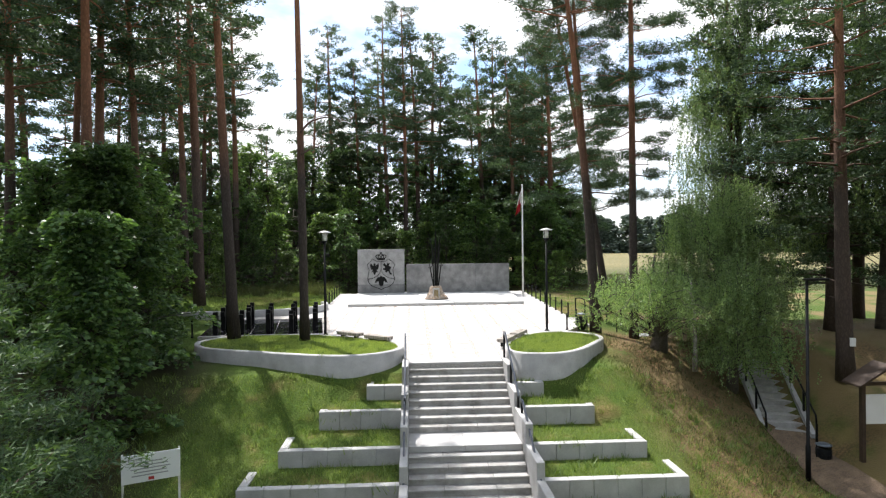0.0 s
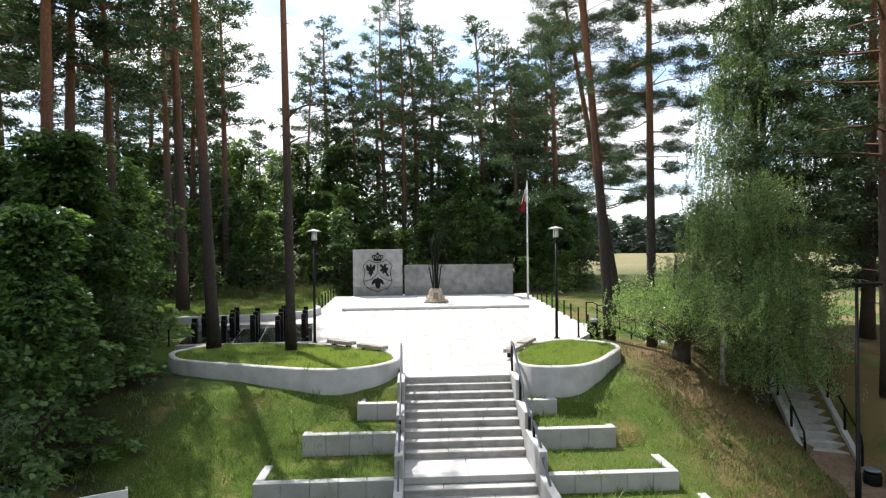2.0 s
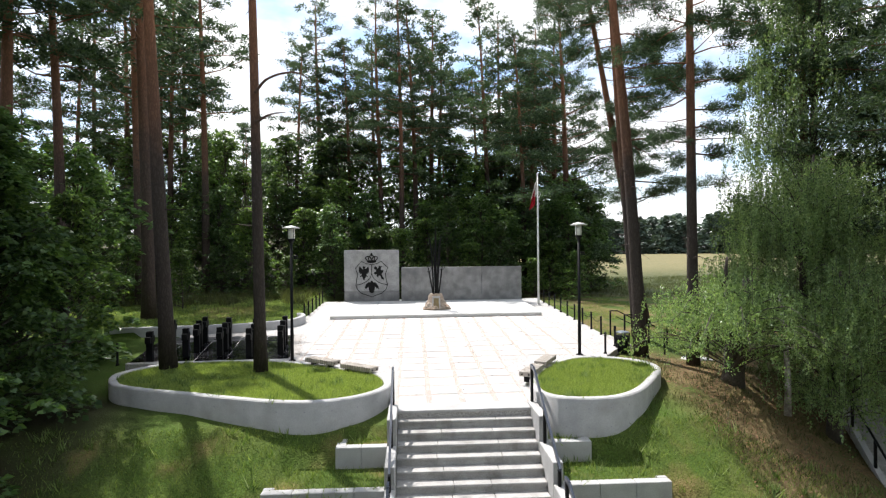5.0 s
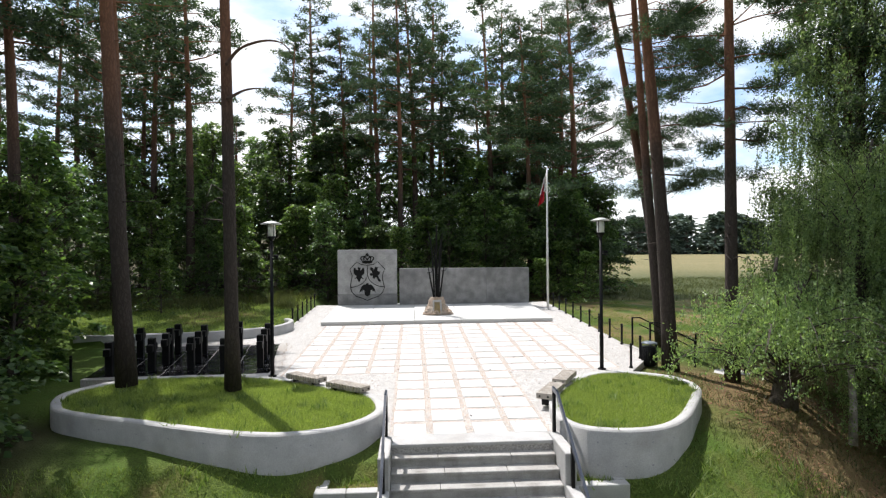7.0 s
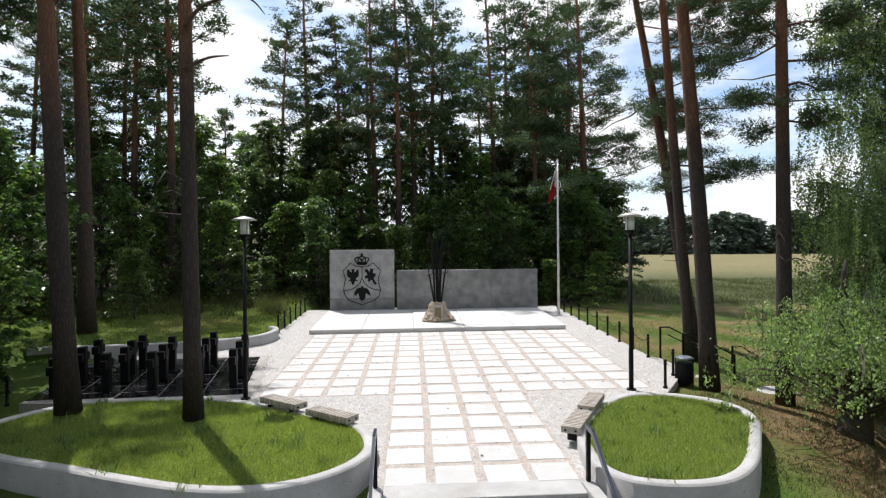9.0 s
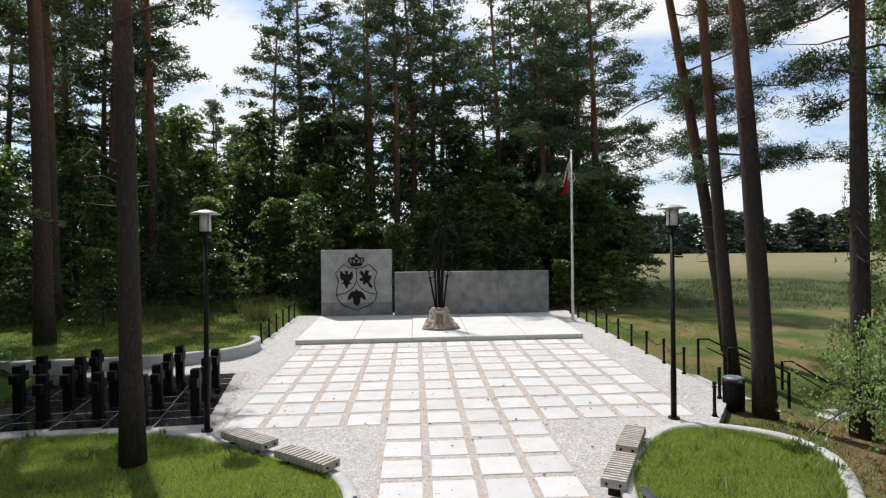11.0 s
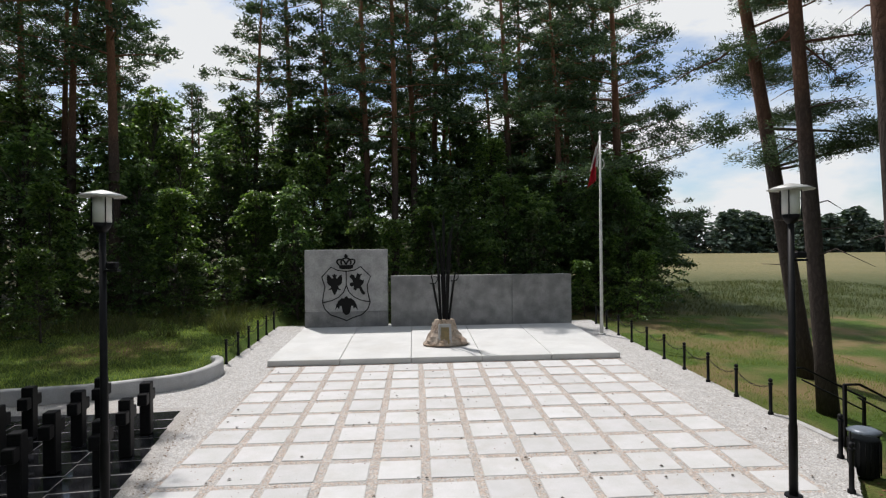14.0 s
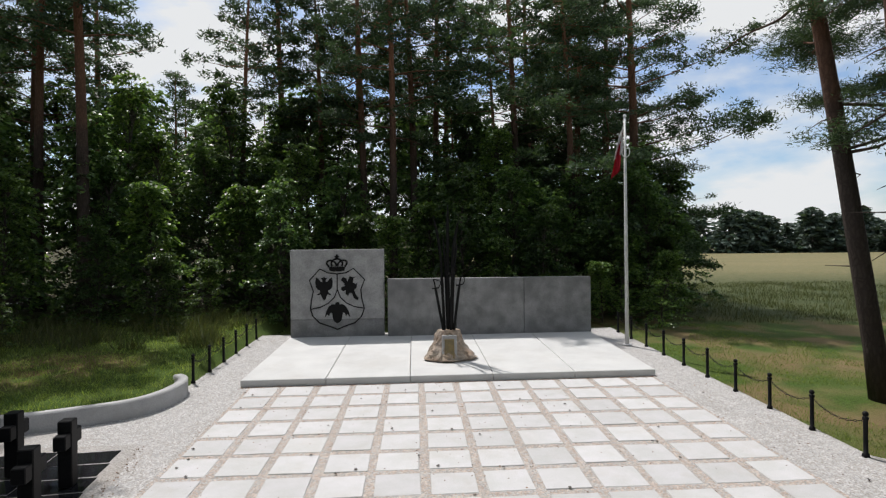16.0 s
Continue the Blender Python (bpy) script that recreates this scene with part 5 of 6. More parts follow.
# extra pines, crowns above the view, added to cast shade on the slope
for x, y, seed in ((-11.0, 19.4, 36), (-13.0, 15.8, 37)):
    pine(at(x, y), 22, 0.2, 0.56, 4.2, "tall pine added to shade the grassy slope", (0.0, 0.0), 40, 22, 34, 10, seed=seed, width=0.04, group="forest pines", wob=0.004)
VARIANTS = [pine(at(-13.5, 24.5), 21, 0.24, 0.52, 3.1, PINE_LABEL, (0.012, 0), 40, 16, 24, 16, BARK_DARK, seed=31, width=0.05, group="forest pines"),
            pine(at(-14.6, 21.0), 19, 0.2, 0.5, 2.8, PINE_LABEL, (-0.015, 0.01), 40, 16, 24, 16, BARK_DARK, seed=32, width=0.05, group="forest pines"),
            pine(at(-1.95, 45.64), 22, 0.2, 0.38, 3.2, PINE_LABEL, (-0.012, 0.0), 46, 18, 44, 18, BARK_DARK, seed=33, width=0.03, brush=0.2, group="forest pines"),
            pine(at(11.1, 43.27), 20, 0.27, 0.1, 5.0, "broad pine with low dark limbs beside the field", (-0.033, 0), 66, 36, 46, 16, BARK_DARK, seed=34, width=0.035, brush=0.2, group="forest pines", droop=0.15),
            pine(at(-8.6, 46.2), 17, 0.17, 0.2, 3.3, "younger pine with tiered limbs nearly to its foot", (0.06, 0), 50, 13, 24, 8, BARK_DARK, seed=35, width=0.05, group="forest pines", taper=0.75)]
# x, y, variant, scale
FOREST = [(1.76, 51.1, 1, 1.2), (-12.45, 39.8, 0, 1.0), (-7.0, 50.3, 0, 1.05), (-0.6, 44.5, 2, 1.0), (0.5, 46.6, 1, 1.12), (8.2, 54, 0, 1.1), (6.2, 46.2, 4, 1.25), (8.0, 43.6, 1, 0.95), (9.3, 47.5, 0, 0.95), (-4.6, 48.5, 1, 1.0),
          (11.4, 49, 3, 1.0), (-12.5, 48, 4, 0.7), (-3.0, 55, 0, 1.05), (2.4, 53.5, 0, 1.0), (-18.6, 52, 0, 1.05), (-15.3, 41.6, 1, 1.05), (-19.5, 44.5, 2, 1.1),
          (-13.8, 34.5, 0, 0.97), (-16.2, 27.5, 2, 1.0), (-20.5, 29.5, 1, 1.1), (-11.3, 30.0, 0, 1.12), (-12.4, 25.8, 1, 1.0), (-17.2, 44.2, 4, 1.1), (-24.5, 46.5, 4, 1.2), 
          (-24, 36, 0, 1.1), (-26, 27, 2, 1.0), (-28, 33, 0, 1.1), (-24.5, 50, 2, 1.15),
          (-30, 43, 1, 1.15), (6.5, 58, 1, 1.05), (11.5, 57, 4, 1.15), (12.8, 60, 3, 1.0),
          (16.8, 21.5, 3, 0.85), (18.5, 15.5, 0, 1.0), (15.2, 25.5, 1, 0.95), (20, 24, 3, 0.9), (17.5, 12, 2, 1.0),
           
          (-9.8, 57, 4, 0.72), (-5.9, 53.5, 4, 0.7), (-2.6, 51, 4, 0.66), (3.1, 49, 4, 0.68), (7.4, 50.5, 4, 0.75), (-14.8, 55, 4, 0.78), (-20.5, 56, 4, 0.8), (-26, 55, 4, 0.85), (0.6, 58, 4, 0.85), (10, 60, 4, 0.85), (-30.5, 50, 4, 0.9)]
frng = np.random.default_rng(5)
for x, y, v, s in FOREST:
    copy_thing(VARIANTS[v], pose(x, y, ground_z(x, y) - 0.1, 0, 0, frng.uniform(0, 360)) @ Matrix.Diagonal((s, s, s, 1)))

# understory: hazel, maple and rowan at the wood's edge
BUSH = [broadleaf(at(-9.6, 38.6), 5.2, 2.1, "bright green leafy young tree at the wood's edge", LEAF_DEC, BARK_OLD, 5000, 0.165, 41, 0.06, 0.06, "understory", clumps=230, low=0.2, puff=0.8),
        broadleaf(at(-2.2, 40.4), 4.4, 1.9, "leafy hazel shrub under the pines", LEAF_DEC, BARK_OLD, 4200, 0.15, 42, 0.04, 0.05, "understory", clumps=200, low=0.25, puff=0.8),
        broadleaf(at(4.6, 41.8), 6.5, 2.5, "dark leafy young tree behind the memorial wall", LEAF_MAPLE, BARK_OLD, 5600, 0.18, 43, 0.05, 0.07, "understory", clumps=260, low=0.2, puff=0.8),
        broadleaf(at(-7.9, 45.6), 10.5, 2.8, "tall slim broadleaf tree with bright leaves", LEAF_DEC, BARK_OLD, 5600, 0.21, 44, 0.15, 0.1, "understory", clumps=280, low=0.1, puff=0.8)]
UNDER = [(-1.0, 48.5, 2, 1.5), (3.2, 49.5, 2, 1.6), (7.2, 48.8, 2, 1.5), (-5.4, 49.6, 2, 1.6), (-10.2, 49.4, 2, 1.6), (-14.6, 47.5, 2, 1.55), (-18.8, 45.4, 2, 1.5), (0.9, 55.5, 2, 1.9), (-7.6, 56.5, 2, 1.9),
         (-16.0, 53.0, 2, 1.9), (-22.5, 40.5, 2, 1.5), (-23.5, 33.0, 2, 1.4), (-16.5, 35.2, 2, 1.0), (-13.0, 41.6, 2, 1.15), (12.3, 43.2, 2, 1.0), (13.2, 45.2, 2, 0.9), (10.3, 40.6, 2, 0.85), (9.6, 49.5, 2, 1.5), (-2.6, 43.6, 2, 1.0), (5.8, 44.2, 2, 1.05),
         (-9.0, 43.0, 2, 1.1), (12.4, 50.5, 2, 1.3), (5.0, 55.0, 2, 1.8), (-12.4, 53.5, 2, 1.8),
         (-7.2, 38.2, 1, 0.55), (-3.4, 38.6, 1, 0.7), (-1.2, 38.2, 1, 0.6), (3.6, 38.9, 1, 0.75), (5.6, 39.3, 2, 0.7), (7.6, 38.4, 1, 0.6), (-10.6, 37.4, 2, 0.6), (-5.4, 42.6, 3, 0.75), (-10.4, 43.2, 3, 0.8), (1.4, 41.6, 1, 1.0), (-14.4, 34.0, 1, 0.8), (9.2, 41.0, 2, 0.9),
         (-12.6, 27.2, 2, 1.2), (-12.4, 23.4, 2, 1.1), (-0.3, 39.8, 1, 0.9), (2.6, 40.4, 2, 0.9), (6.6, 41.4, 2, 0.95), (8.8, 39.6, 1, 0.85), (8.0, 43.5, 2, 1.1), (1.0, 43.4, 2, 1.0), (-4.6, 39.4, 2, 0.8), (-6.4, 40.6, 0, 1.0), (-11.8, 40.6, 2, 0.95), (-13.4, 36.8, 0, 0.9),
         (-15.4, 38.6, 2, 1.1), (-17.2, 36.2, 0, 1.1), (-12.8, 44.5, 3, 0.9), (-4.4, 48.5, 3, 1.0), (2.6, 50, 3, 0.95), (6.6, 51, 3, 0.85), (-16.8, 47, 3, 1.0), (-19.6, 38.5, 0, 1.2), (-14.8, 29.8, 0, 0.8), (-18.5, 30.5, 2, 1.1), (-21.5, 34, 2, 1.2), (-16.9, 24.0, 0, 1.0),
         (-20.5, 26.5, 2, 1.1), (-11.6, 22.6, 2, 0.7), (-14.4, 21.6, 0, 0.9), (-18.5, 20.5, 2, 1.2), (-23.5, 25.0, 0, 1.3), (10.2, 46.5, 2, 0.9), (-21, 47.5, 3, 1.1), (9.7, 37.9, 1, 0.7), (11.0, 40.8, 1, 0.85), (-8.3, 36.6, 1, 0.62), (-11.0, 32.8, 1, 0.65), (4.2, 45.2, 3, 0.85),
         (-7.6, 50.5, 3, 1.0), (-14.6, 49.8, 3, 0.9), (-13.4, 46.8, 2, 1.1), (-17.5, 42.4, 3, 0.95), (-6.6, 44.6, 0, 1.15), (-3.2, 44.2, 0, 1.0), (9.9, 43.6, 0, 0.9), (11.3, 44.4, 3, 0.8), (10.5, 42.3, 2, 1.05), (12.4, 46.2, 2, 1.1)]
for x, y, v, s in UNDER:
    copy_thing(BUSH[v], pose(x, y, ground_z(x, y) - 0.05, 0, 0, frng.uniform(0, 360)) @ Matrix.Diagonal((s, s, s * frng.uniform(0.9, 1.15), 1)))

# broadleaf and young pine that close the west side of the slope
broadleaf(at(-9.7, 18.5), 7.2, 2.75, "large dark green maple on the shaded slope", LEAF_MAPLE, BARK_OLD, 30000, 0.17, 51, 0.03, 0.11, clumps=520, low=0.3, puff=1.0)
broadleaf(at(-8.3, 14.6), 6.2, 2.2, "dark green maple low on the shaded slope", LEAF_MAPLE, BARK_OLD, 14000, 0.17, 59, 0.03, 0.1, clumps=330, low=0.3)
broadleaf(at(-12.6, 13.4), 7.4, 2.7, "large dark green maple in the trees", LEAF_MAPLE, BARK_OLD, 16000, 0.17, 52, 0.03, 0.1, clumps=360, low=0.3)
broadleaf(at(-12.6, 20.6), 7.0, 2.6, "tall dark maple beside the raised lawn", LEAF_MAPLE, BARK_OLD, 12000, 0.18, 53, 0.03, 0.11, clumps=300, low=0.25)
broadleaf(at(-10.6, 22.9), 5.4, 1.8, "leafy young tree beside the graves", LEAF_DEC, BARK_OLD, 7000, 0.16, 56, 0.03, 0.08, clumps=200, low=0.25)
pine(at(-5.95, 7.5), 6.6, 0.09, 0.1, 2.0, "bushy young pine low on the slope", (0, 0), 64, 17, 60, 0, BARK_DARK, NEEDLE_YOUNG, 54, 0.014, taper=0.6, pad=1.05, brush=0.17)
pine(at(-8.0, 9.4), 7.8, 0.1, 0.05, 2.1, "young pine with soft grey-green needles", (0, 0), 60, 15, 46, 0, BARK_DARK, NEEDLE_YOUNG, 55, 0.018, taper=0.6, pad=1.05, brush=0.18)

weeping_birch(at(9.1, 20.19), 3.6, (-0.9, -1.7, 2.45, 1.2, 3.35), 61, 1200, "weeping birch with hanging curtains of small leaves", 0.058, True, 1.6, 1.75, None, 0.02)
weeping_birch(at(12.1, 21.4), 7.6, (0.0, 0.0, 2.9, 2.1, 8.0), 62, 2100, "weeping birch arching over the lower steps", 0.066, None, 2.6, 1.9, None, 0.026)
weeping_birch(at(11.5, 19.5), 4.6, (-0.1, -1.0, 1.9, 1.0, 5.2), 66, 900, "small weeping birch beside the lower steps", 0.062, None, 2.0, 0.8, None, 0.028)
weeping_birch(at(15.1, 25.2), 16.5, (0.25, -0.3, 3.6, 3.6, 18.0), 63, 3500, "tall weeping birch behind the side steps", 0.08, None, 2.0, 2.8, LEAF_BIRCH_SHADED, 0.036)
weeping_birch(at(18.9, 21.5), 15.5, (0.0, 0.0, 3.9, 3.6, 17.0), 65, 1700, "tall weeping birch among the roadside trees", 0.12, None, 2.2, 3.0, LEAF_BIRCH_SHADED, 0.058)

# tall unseen trees added below the slope, behind the camera, to block skylight
wood = broadleaf(at(4, -13), 21, 5.5, "unseen leafy tree added below the slope to block skylight", LEAF_MAPLE, BARK_OLD, 3000, 0.85, 64, 0.04, 0.25, "trees below the slope", clumps=150, low=0.3)
for x, y, s in ((-4, -12, 1.0), (11, -11.5, 0.95), (-12, -9.5, 1.05), (18.5, -9, 1.0), (-1, -19, 1.1), (8, -19, 1.05), (16, -17.5, 1.1), (-9.5, -17.5, 1.1), (-17, -3.5, 1.0), (-16.5, 3.0, 0.95),
                (24, -3.5, 1.0), (24.5, 4.0, 1.0), (-19.5, -11.5, 1.1), (25.5, -12, 1.1), (-22.5, 8.5, 1.05), (28, 11, 1.0)):
    copy_thing(wood, pose(x, y, ground_z(x, y) - 0.2, 0, 0, 37 * x) @ Matrix.Diagonal((s, s, s, 1)))

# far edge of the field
FAR = [broadleaf(at(70, 262), 17, 7.0, "distant wood of mixed trees beyond the field", LEAF_FAR_HAZY, BARK_OLD, 620, 1.7, 71, 0.0, 0.25, "far trees", clumps=150, low=0.3, puff=1.0, level=0.0),
       broadleaf(at(82, 268), 20, 6.2, "distant wood of mixed trees beyond the field", LEAF_FAR_HAZY, BARK_OLD, 620, 1.7, 72, 0.0, 0.25, "far trees", clumps=150, low=0.3, puff=1.0, level=0.0)]
for k in range(165):
    x = 20 + 1.95 * k + frng.uniform(-2, 2)
    y = 276 + frng.uniform(-12, 26) - 0.12 * x
    s = frng.uniform(0.8, 1.15) * (0.6 if k % 2 else 1.0)
    copy_thing(FAR[k % 2], pose(x, y, ground_z(x, y) - 0.3, 0, 0, frng.uniform(0, 360)) @ Matrix.Diagonal((s * 1.5, s * 1.5, s, 1)))


# ---------------------------------------------------------------- grass
def blades(name, pts, h, w, material, label, seed):
    """Upright tapering grass blades at the given places, one mesh."""
    rng = np.random.default_rng(seed)
    p = np.asarray(pts)
    n = len(p)
    a = rng.uniform(0, 2 * math.pi, n)
    side = np.stack([np.cos(a), np.sin(a), np.zeros(n)], 1) * (w * rng.uniform(0.7, 1.4, n))[:, None]
    hh = h * rng.uniform(0.45, 1.3, n)
    tip = p + np.stack([rng.normal(0, 0.45, n) * hh, rng.normal(0, 0.45, n) * hh, hh], 1)
    v = np.stack([p - side, p + side, tip], 1).reshape(-1, 3)
    me = bpy.data.meshes.new(name)
    me.vertices.add(3 * n)
    me.vertices.foreach_set("co", v.ravel())
    me.loops.add(3 * n)
    me.loops.foreach_set("vertex_index", np.arange(3 * n, dtype=np.int32))
    me.polygons.add(n)
    me.polygons.foreach_set("loop_start", np.arange(0, 3 * n, 3, dtype=np.int32))
    me.update(calc_edges=True)
    me.materials.append(material)
    return tagged(new(name, me), label, "grass", kind="stuff")


def inside(poly, x, y):
    hit = False
    for i in range(len(poly)):
        (x0, y0), (x1, y1) = poly[i - 1], poly[i]
        if (y0 > y) != (y1 > y) and x < (x1 - x0) * (y - y0) / (y1 - y0) + x0:
            hit = not hit
    return hit


grng = np.random.default_rng(8)
for key, outline in (("left", BED_LEFT), ("right", BED_RIGHT)):
    line = [(p.x, p.y) for p in BED_LINES[key]]
    cx, cy = sum(p[0] for p in line) / len(line), sum(p[1] for p in line) / len(line)
    shrink = 0.93 if key == "left" else 0.9
    small = [(cx + (x - cx) * shrink, cy + (y - cy) * shrink) for x, y in line]
    xs, ys = [p[0] for p in line], [p[1] for p in line]
    pts = []
    while len(pts) < (85000 if key == "left" else 50000):
        x, y = grng.uniform(min(xs), max(xs)), grng.uniform(min(ys), max(ys))
        if inside(small, x, y):
            pts.append((x, y, bed_top(x, y) - 0.045))
    blades("grass", pts, 0.065, 0.006, GRASS_SUNLIT, "short mown grass on the raised lawn", 81)
    tufts = []
    for k in range(46 if key == "left" else 26):
        i = grng.integers(len(pts))
        x, y = pts[i][0], pts[i][1]
        r = grng.uniform(0.04, 0.13)
        tufts += [(x + grng.normal(0, r), y + grng.normal(0, r), pts[i][2]) for _ in range(34)]
    blades("weeds", tufts, 0.15, 0.014, WEED, "clumps of clover and weeds in the lawn", 86)
pts = []
while len(pts) < 80000:
    x, y = grng.uniform(-9.5, 11.5), grng.uniform(10.0, 17.4)
    if (-0.4 < x < 3.05 and y > 10.3) or inside([(p.x, p.y) for p in BED_LINES["left"]], x, y) or inside([(p.x, p.y) for p in BED_LINES["right"]], x, y):
        continue
    if x < -5.0 and grng.uniform() < (-5.0 - x) / 3.5:
        continue
    pts.append((x, y, ground_z(x, y) - 0.02))
blades("grass", pts, 0.09, 0.007, GRASS, "uneven grass on the slope and terraces", 82)
tufts = []
for k in range(260):
    i = grng.integers(len(pts))
    r = grng.uniform(0.05, 0.2)
    tufts += [(pts[i][0] + grng.normal(0, r), pts[i][1] + grng.normal(0, r), pts[i][2]) for _ in range(30)]
blades("weeds", tufts, 0.2, 0.013, WEED, "weeds and taller tufts on the slope", 87)
pts, fallen = [], []
while len(pts) < 14000:
    x, y = grng.uniform(4.5, 12.0), grng.uniform(10.5, 22.5)
    if inside([(p.x, p.y) for p in BED_LINES["right"]], x, y) or (y < 17.3 and x < 6.9) or noise.noise(Vector((x * 0.9, y * 0.9, 3.0))) < grng.uniform(-0.4, 0.3):
        continue
    pts.append((x, y, ground_z(x, y) - 0.02))
    if x > 6.5 and len(fallen) < 4000:
        u, w = x + grng.normal(0, 0.5), y + grng.normal(0, 0.5)
        if not inside([(p.x, p.y) for p in BED_LINES["right"]], u, w) and u > 6.9:
            fallen.append((u, w, ground_z(u, w) + 0.01))
blades("dry_grass", pts, 0.13, 0.008, GRASS_DRY, "thin dry grass on the needle-strewn bank", 88)
pts = []
while len(pts) < 70000:
    x, y = grng.uniform(-16, 13), grng.uniform(24.5, 38.5)
    if -4.9 < x < 7.45 or (x < -4.9 and y < float(np.interp(x, KERB_X, KERB_Y)) + 0.3) or (x > 7 and y < 25.8):
        continue
    pts.append((x, y, ground_z(x, y) - 0.02))
blades("grass", [p for p in pts if p[0] < 0], 0.1, 0.008, GRASS_SUNLIT, "bright rough grass behind the kerb wall", 83)
blades("grass", [p for p in pts if p[0] > 0 and noise.noise(Vector((p[0] * 0.6, p[1] * 0.5, 9.0))) > -0.15], 0.08, 0.007, GRASS, "thin worn grass beside the chained edge", 89)
pts = []
while len(pts) < 24000:
    x, y = grng.uniform(9.5, 36), grng.uniform(37, 62)
    if noise.noise(Vector((x * 0.5, y * 0.35, 2.0))) < grng.uniform(-0.5, 0.5) or y < 39 + 1.5 * noise.noise(Vector((x * 0.6, 0, 5))):
        continue
    pts.append((x, y, ground_z(x, y) - 0.02))
blades("tall_grass", pts, 0.3, 0.012, GRASS_DRY, "tall unmown grass at the field's edge", 84)
pts = []
while len(pts) < 7000:
    x, y = grng.uniform(-18, -5), grng.uniform(33.2, 38.5)
    if noise.noise(Vector((x * 0.8, y * 0.8, 7.0))) < grng.uniform(-0.15, 0.35):
        continue
    pts.append((x, y, ground_z(x, y) - 0.02))
blades("tall_grass", pts, 0.5, 0.012, GRASS_DRY, "tall seeding grass at the wood's edge", 85)

# ---------------------------------------------------------------- grave slabs and paving, piece by piece
def slab_mesh(name, w, d, h, material, bevel=0.008):
    bm = boxes((-w / 2, w / 2, -d / 2, d / 2, -0.05, h, bevel))
    me = bpy.data.meshes.new(name)
    bm.to_mesh(me)
    bm.free()
    me.materials.append(material)
    return me


SLOPE = pose(0, 0, 0, math.degrees(math.atan(0.037)), -math.degrees(math.atan(0.005)), 0)
prng = np.random.default_rng(9)
grave_me = slab_mesh("grave_slab", 0.95, 0.452, 0.012, GRANITE, 0.005)
graves = thing("grave_field", pose(0, 0, 0), "rows of black polished granite grave slabs set in pale gravel", "grave slabs")
for c in range(5):
    for k in range(8):
        x, y = -4.2 - 0.98 * c - 0.17 * (k * 0.49 + 0.1), 23.05 + 0.49 * k
        ob = new("slab", grave_me)
        ob.parent = graves
        ob.matrix_basis = Matrix.Translation((x, y, plaza_z(x, y))) @ SLOPE @ pose(0, 0, 0, prng.normal(0, 0.4), prng.normal(0, 0.4), 6)

slab_me = [slab_mesh("slab", 0.635, 0.635, 0.008 + 0.003 * k, SLAB) for k in range(3)]
PITCH_X, PITCH_Y, X_J, Y_J = 0.778, 0.778, 0.557, 30.19
for r in range(16):
    cols = range(-5, 7) if r < 10 else range(-1, 3)
    for c in cols:
        x, y = X_J + PITCH_X * (c + 0.5), Y_J - PITCH_Y * (r + 0.5) + 0.05
        if y < 17.75:
            continue
        ob = new("slab", slab_me[prng.integers(3)])
        ob.parent = pavement
        ob.matrix_basis = Matrix.Translation((x + prng.normal(0, 0.008), y + prng.normal(0, 0.008), plaza_z(x, y))) @ SLOPE @ pose(0, 0, 0, prng.normal(0, 0.25), prng.normal(0, 0.25), prng.normal(0, 0.6))
front = new("slab", slab_mesh("slab", 2.96, 0.5, 0.012, CONCRETE))
front.parent = pavement
front.matrix_basis = Matrix.Translation((1.32, 17.68, plaza_z(1.32, 17.68) - 0.004)) @ SLOPE


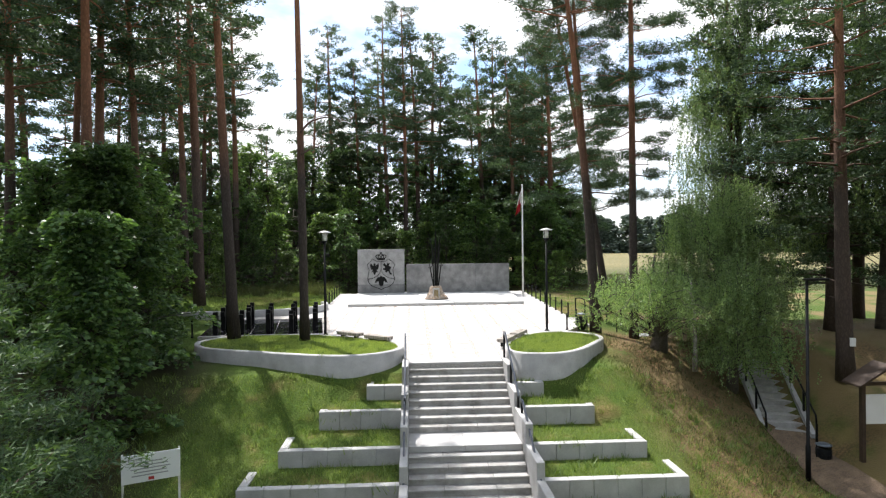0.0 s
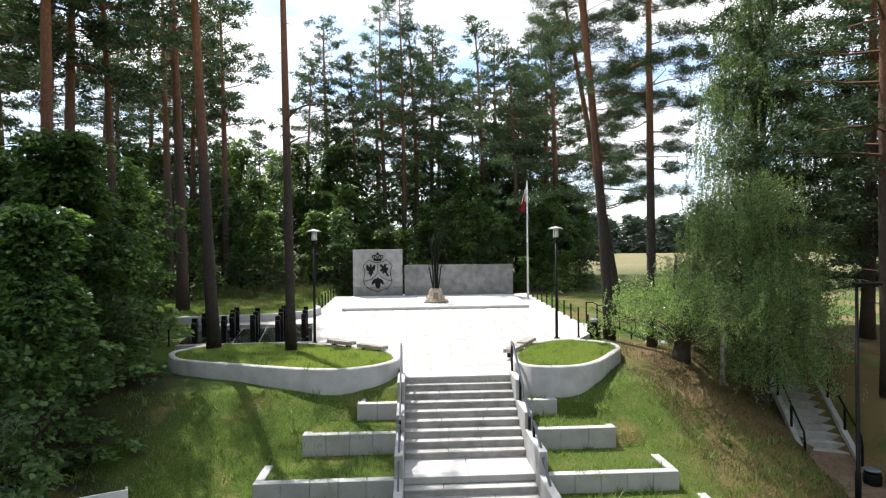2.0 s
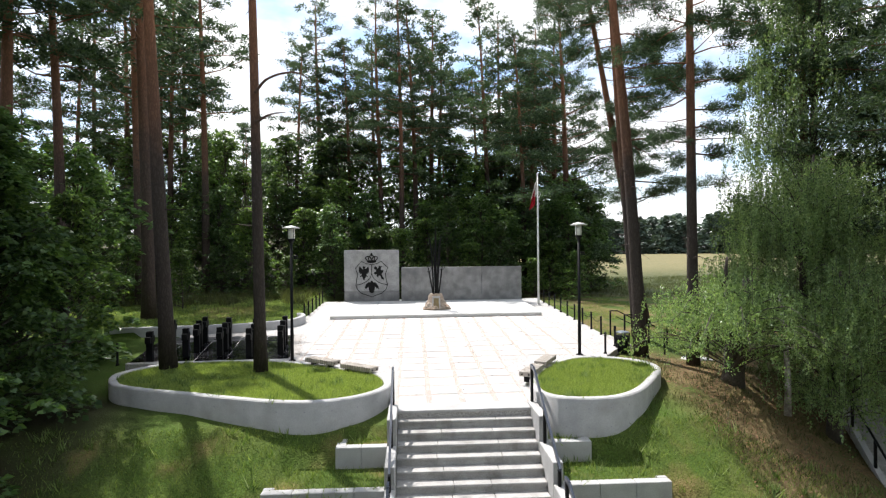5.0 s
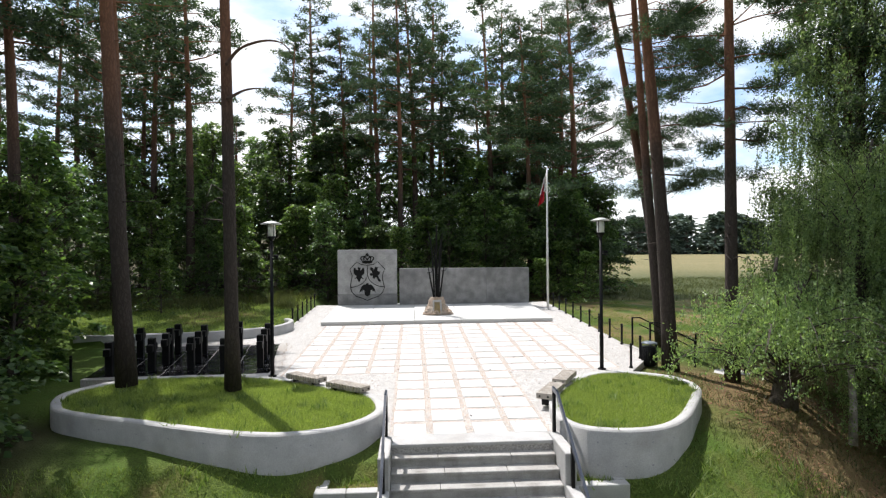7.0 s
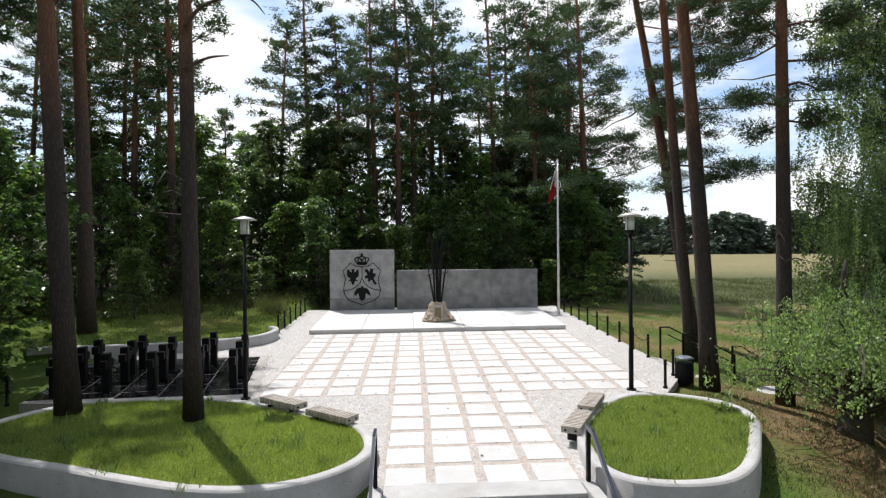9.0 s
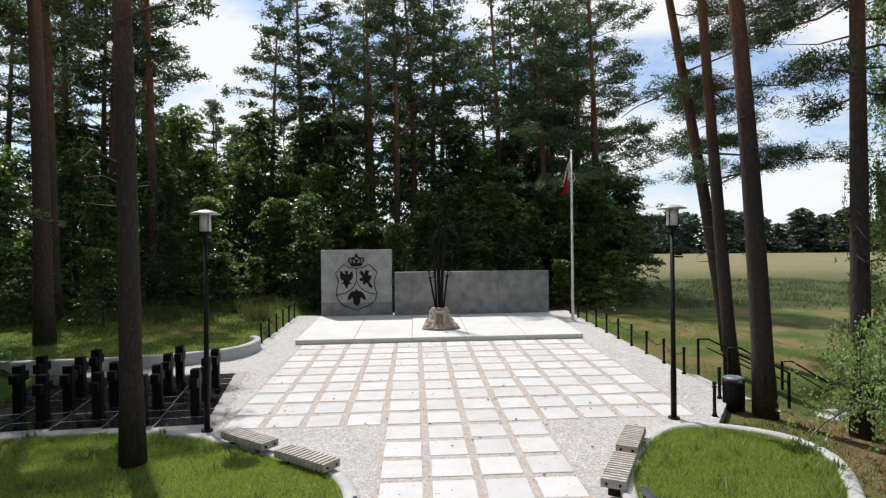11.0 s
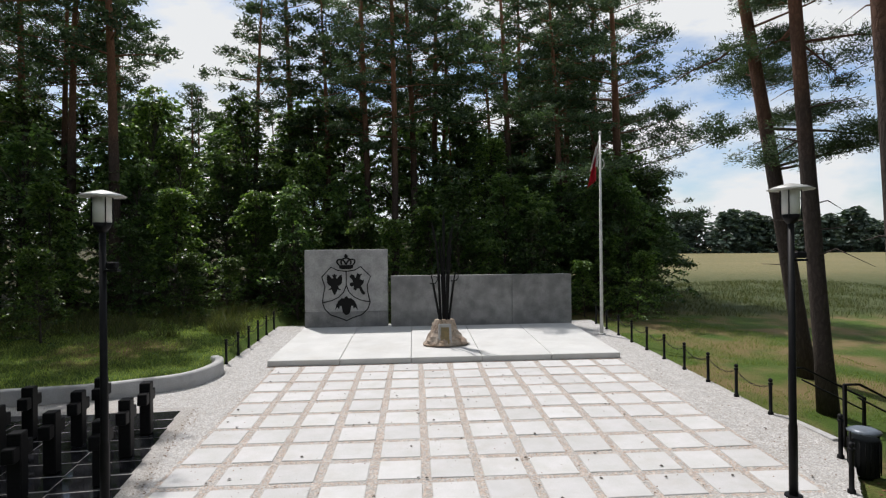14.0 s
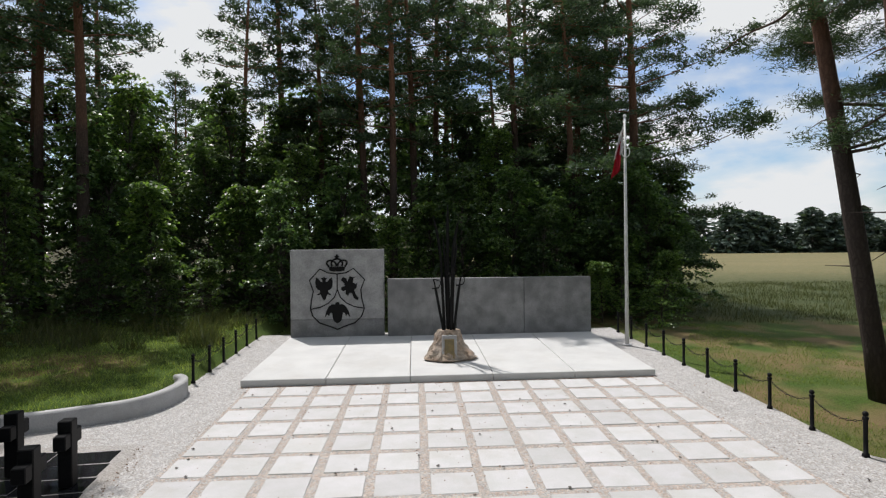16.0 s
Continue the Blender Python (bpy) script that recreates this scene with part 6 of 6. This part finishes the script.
def stones(name, pts, size, material, label, seed, parent=None):
    """Small flat stones bedded in the surface, one mesh: five-sided caps."""
    rng = np.random.default_rng(seed)
    p = np.asarray(pts)
    n = len(p)
    a0 = rng.uniform(0, 6.28, n)
    ring = []
    for k in range(5):
        a = a0 + k * 2 * math.pi / 5 + rng.normal(0, 0.2, n)
        rr = size * rng.uniform(0.6, 1.2, n)
        ring.append(p + np.stack([np.cos(a) * rr, np.sin(a) * rr, np.full(n, -0.004)], 1))
    top = p + np.stack([np.zeros(n), np.zeros(n), size * 0.42 * rng.uniform(0.5, 1.2, n)], 1)
    v = np.stack(ring + [top], 1).reshape(-1, 3)
    idx = (np.arange(n) * 6)[:, None, None] + np.array([[k, (k + 1) % 5, 5] for k in range(5)])[None]
    me = bpy.data.meshes.new(name)
    me.vertices.add(6 * n)
    me.vertices.foreach_set("co", v.ravel())
    me.loops.add(15 * n)
    me.loops.foreach_set("vertex_index", idx.ravel().astype(np.int32))
    me.polygons.add(5 * n)
    me.polygons.foreach_set("loop_start", np.arange(0, 15 * n, 3, dtype=np.int32))
    me.update(calc_edges=True)
    me.materials.append(material)
    ob = new(name, me)
    ob.parent = parent
    return tagged(ob, label, kind="stuff")


def on_slab(x, y):
    c = (x - X_J) / PITCH_X - 0.5
    r = (Y_J + 0.05 - y) / PITCH_Y - 0.5
    ci, ri = round(c), round(r)
    if ri < 0 or ri > 15 or not (-5 <= ci <= 6 if ri < 10 else -1 <= ci <= 2):
        return False, False
    return abs(c - ci) * PITCH_X < 0.325 and abs(r - ri) * PITCH_Y < 0.325, True


sett, gravel = [], []
while len(sett) + len(gravel) < 54000:
    x, y = prng.uniform(-5.8, 7.25), prng.uniform(17.9, 36.4)
    if not inside(PLAZA_EDGE, x, y) or (PL_X0 - 0.02 < x < PL_X1 + 0.02 and y > PL_Y0):
        continue
    if x < -3.4 - 0.18 * (y - 23) and 22.8 < y < 27.0:
        continue
    on, within = on_slab(x, y)
    if on:
        continue
    (sett if within else gravel).append((x, y, plaza_z(x, y)))
stones("setts", sett, 0.028, SETT_STONE, "small buff stone setts bedded between the slabs", 91, pavement)
stones("gravel", gravel, 0.027, GRAVEL_STONE, "pale gravel stones bedded in the forecourt", 92, pavement)

stones("bank_litter", fallen, 0.03, LITTER, "brown needles and bark scraps on the bank", 95)["category"] = "litter"
cones = []
for k in range(90):
    x, y = prng.uniform(-3.3, 6.8), prng.uniform(18, 30)
    cones.append((x, y, plaza_z(x, y) + 0.03))
stones("pine_cones", cones, 0.03, BARK_OLD, "fallen pine cones scattered over the paving", 93)["category"] = "pine cones"
debris = []
for k in range(1500):
    pick = prng.uniform()
    if pick < 0.45:
        x, y = prng.uniform(PL_X0, PL_X1), PL_Y0 - abs(prng.normal(0, 0.07)) - 0.02
    elif pick < 0.5:
        t = prng.uniform()
        x, y = -3.42 - 0.68 * t + prng.normal(0, 0.07), 22.9 + 4.0 * t
    else:
        x, y = prng.uniform(-3.4, 6.9), prng.uniform(18.2, 30.1)
    debris.append((x, y, plaza_z(x, y) + 0.012))
stones("needle_litter", debris, 0.016, LITTER, "brown needle and bark litter swept along the edges", 94)["category"] = "litter"
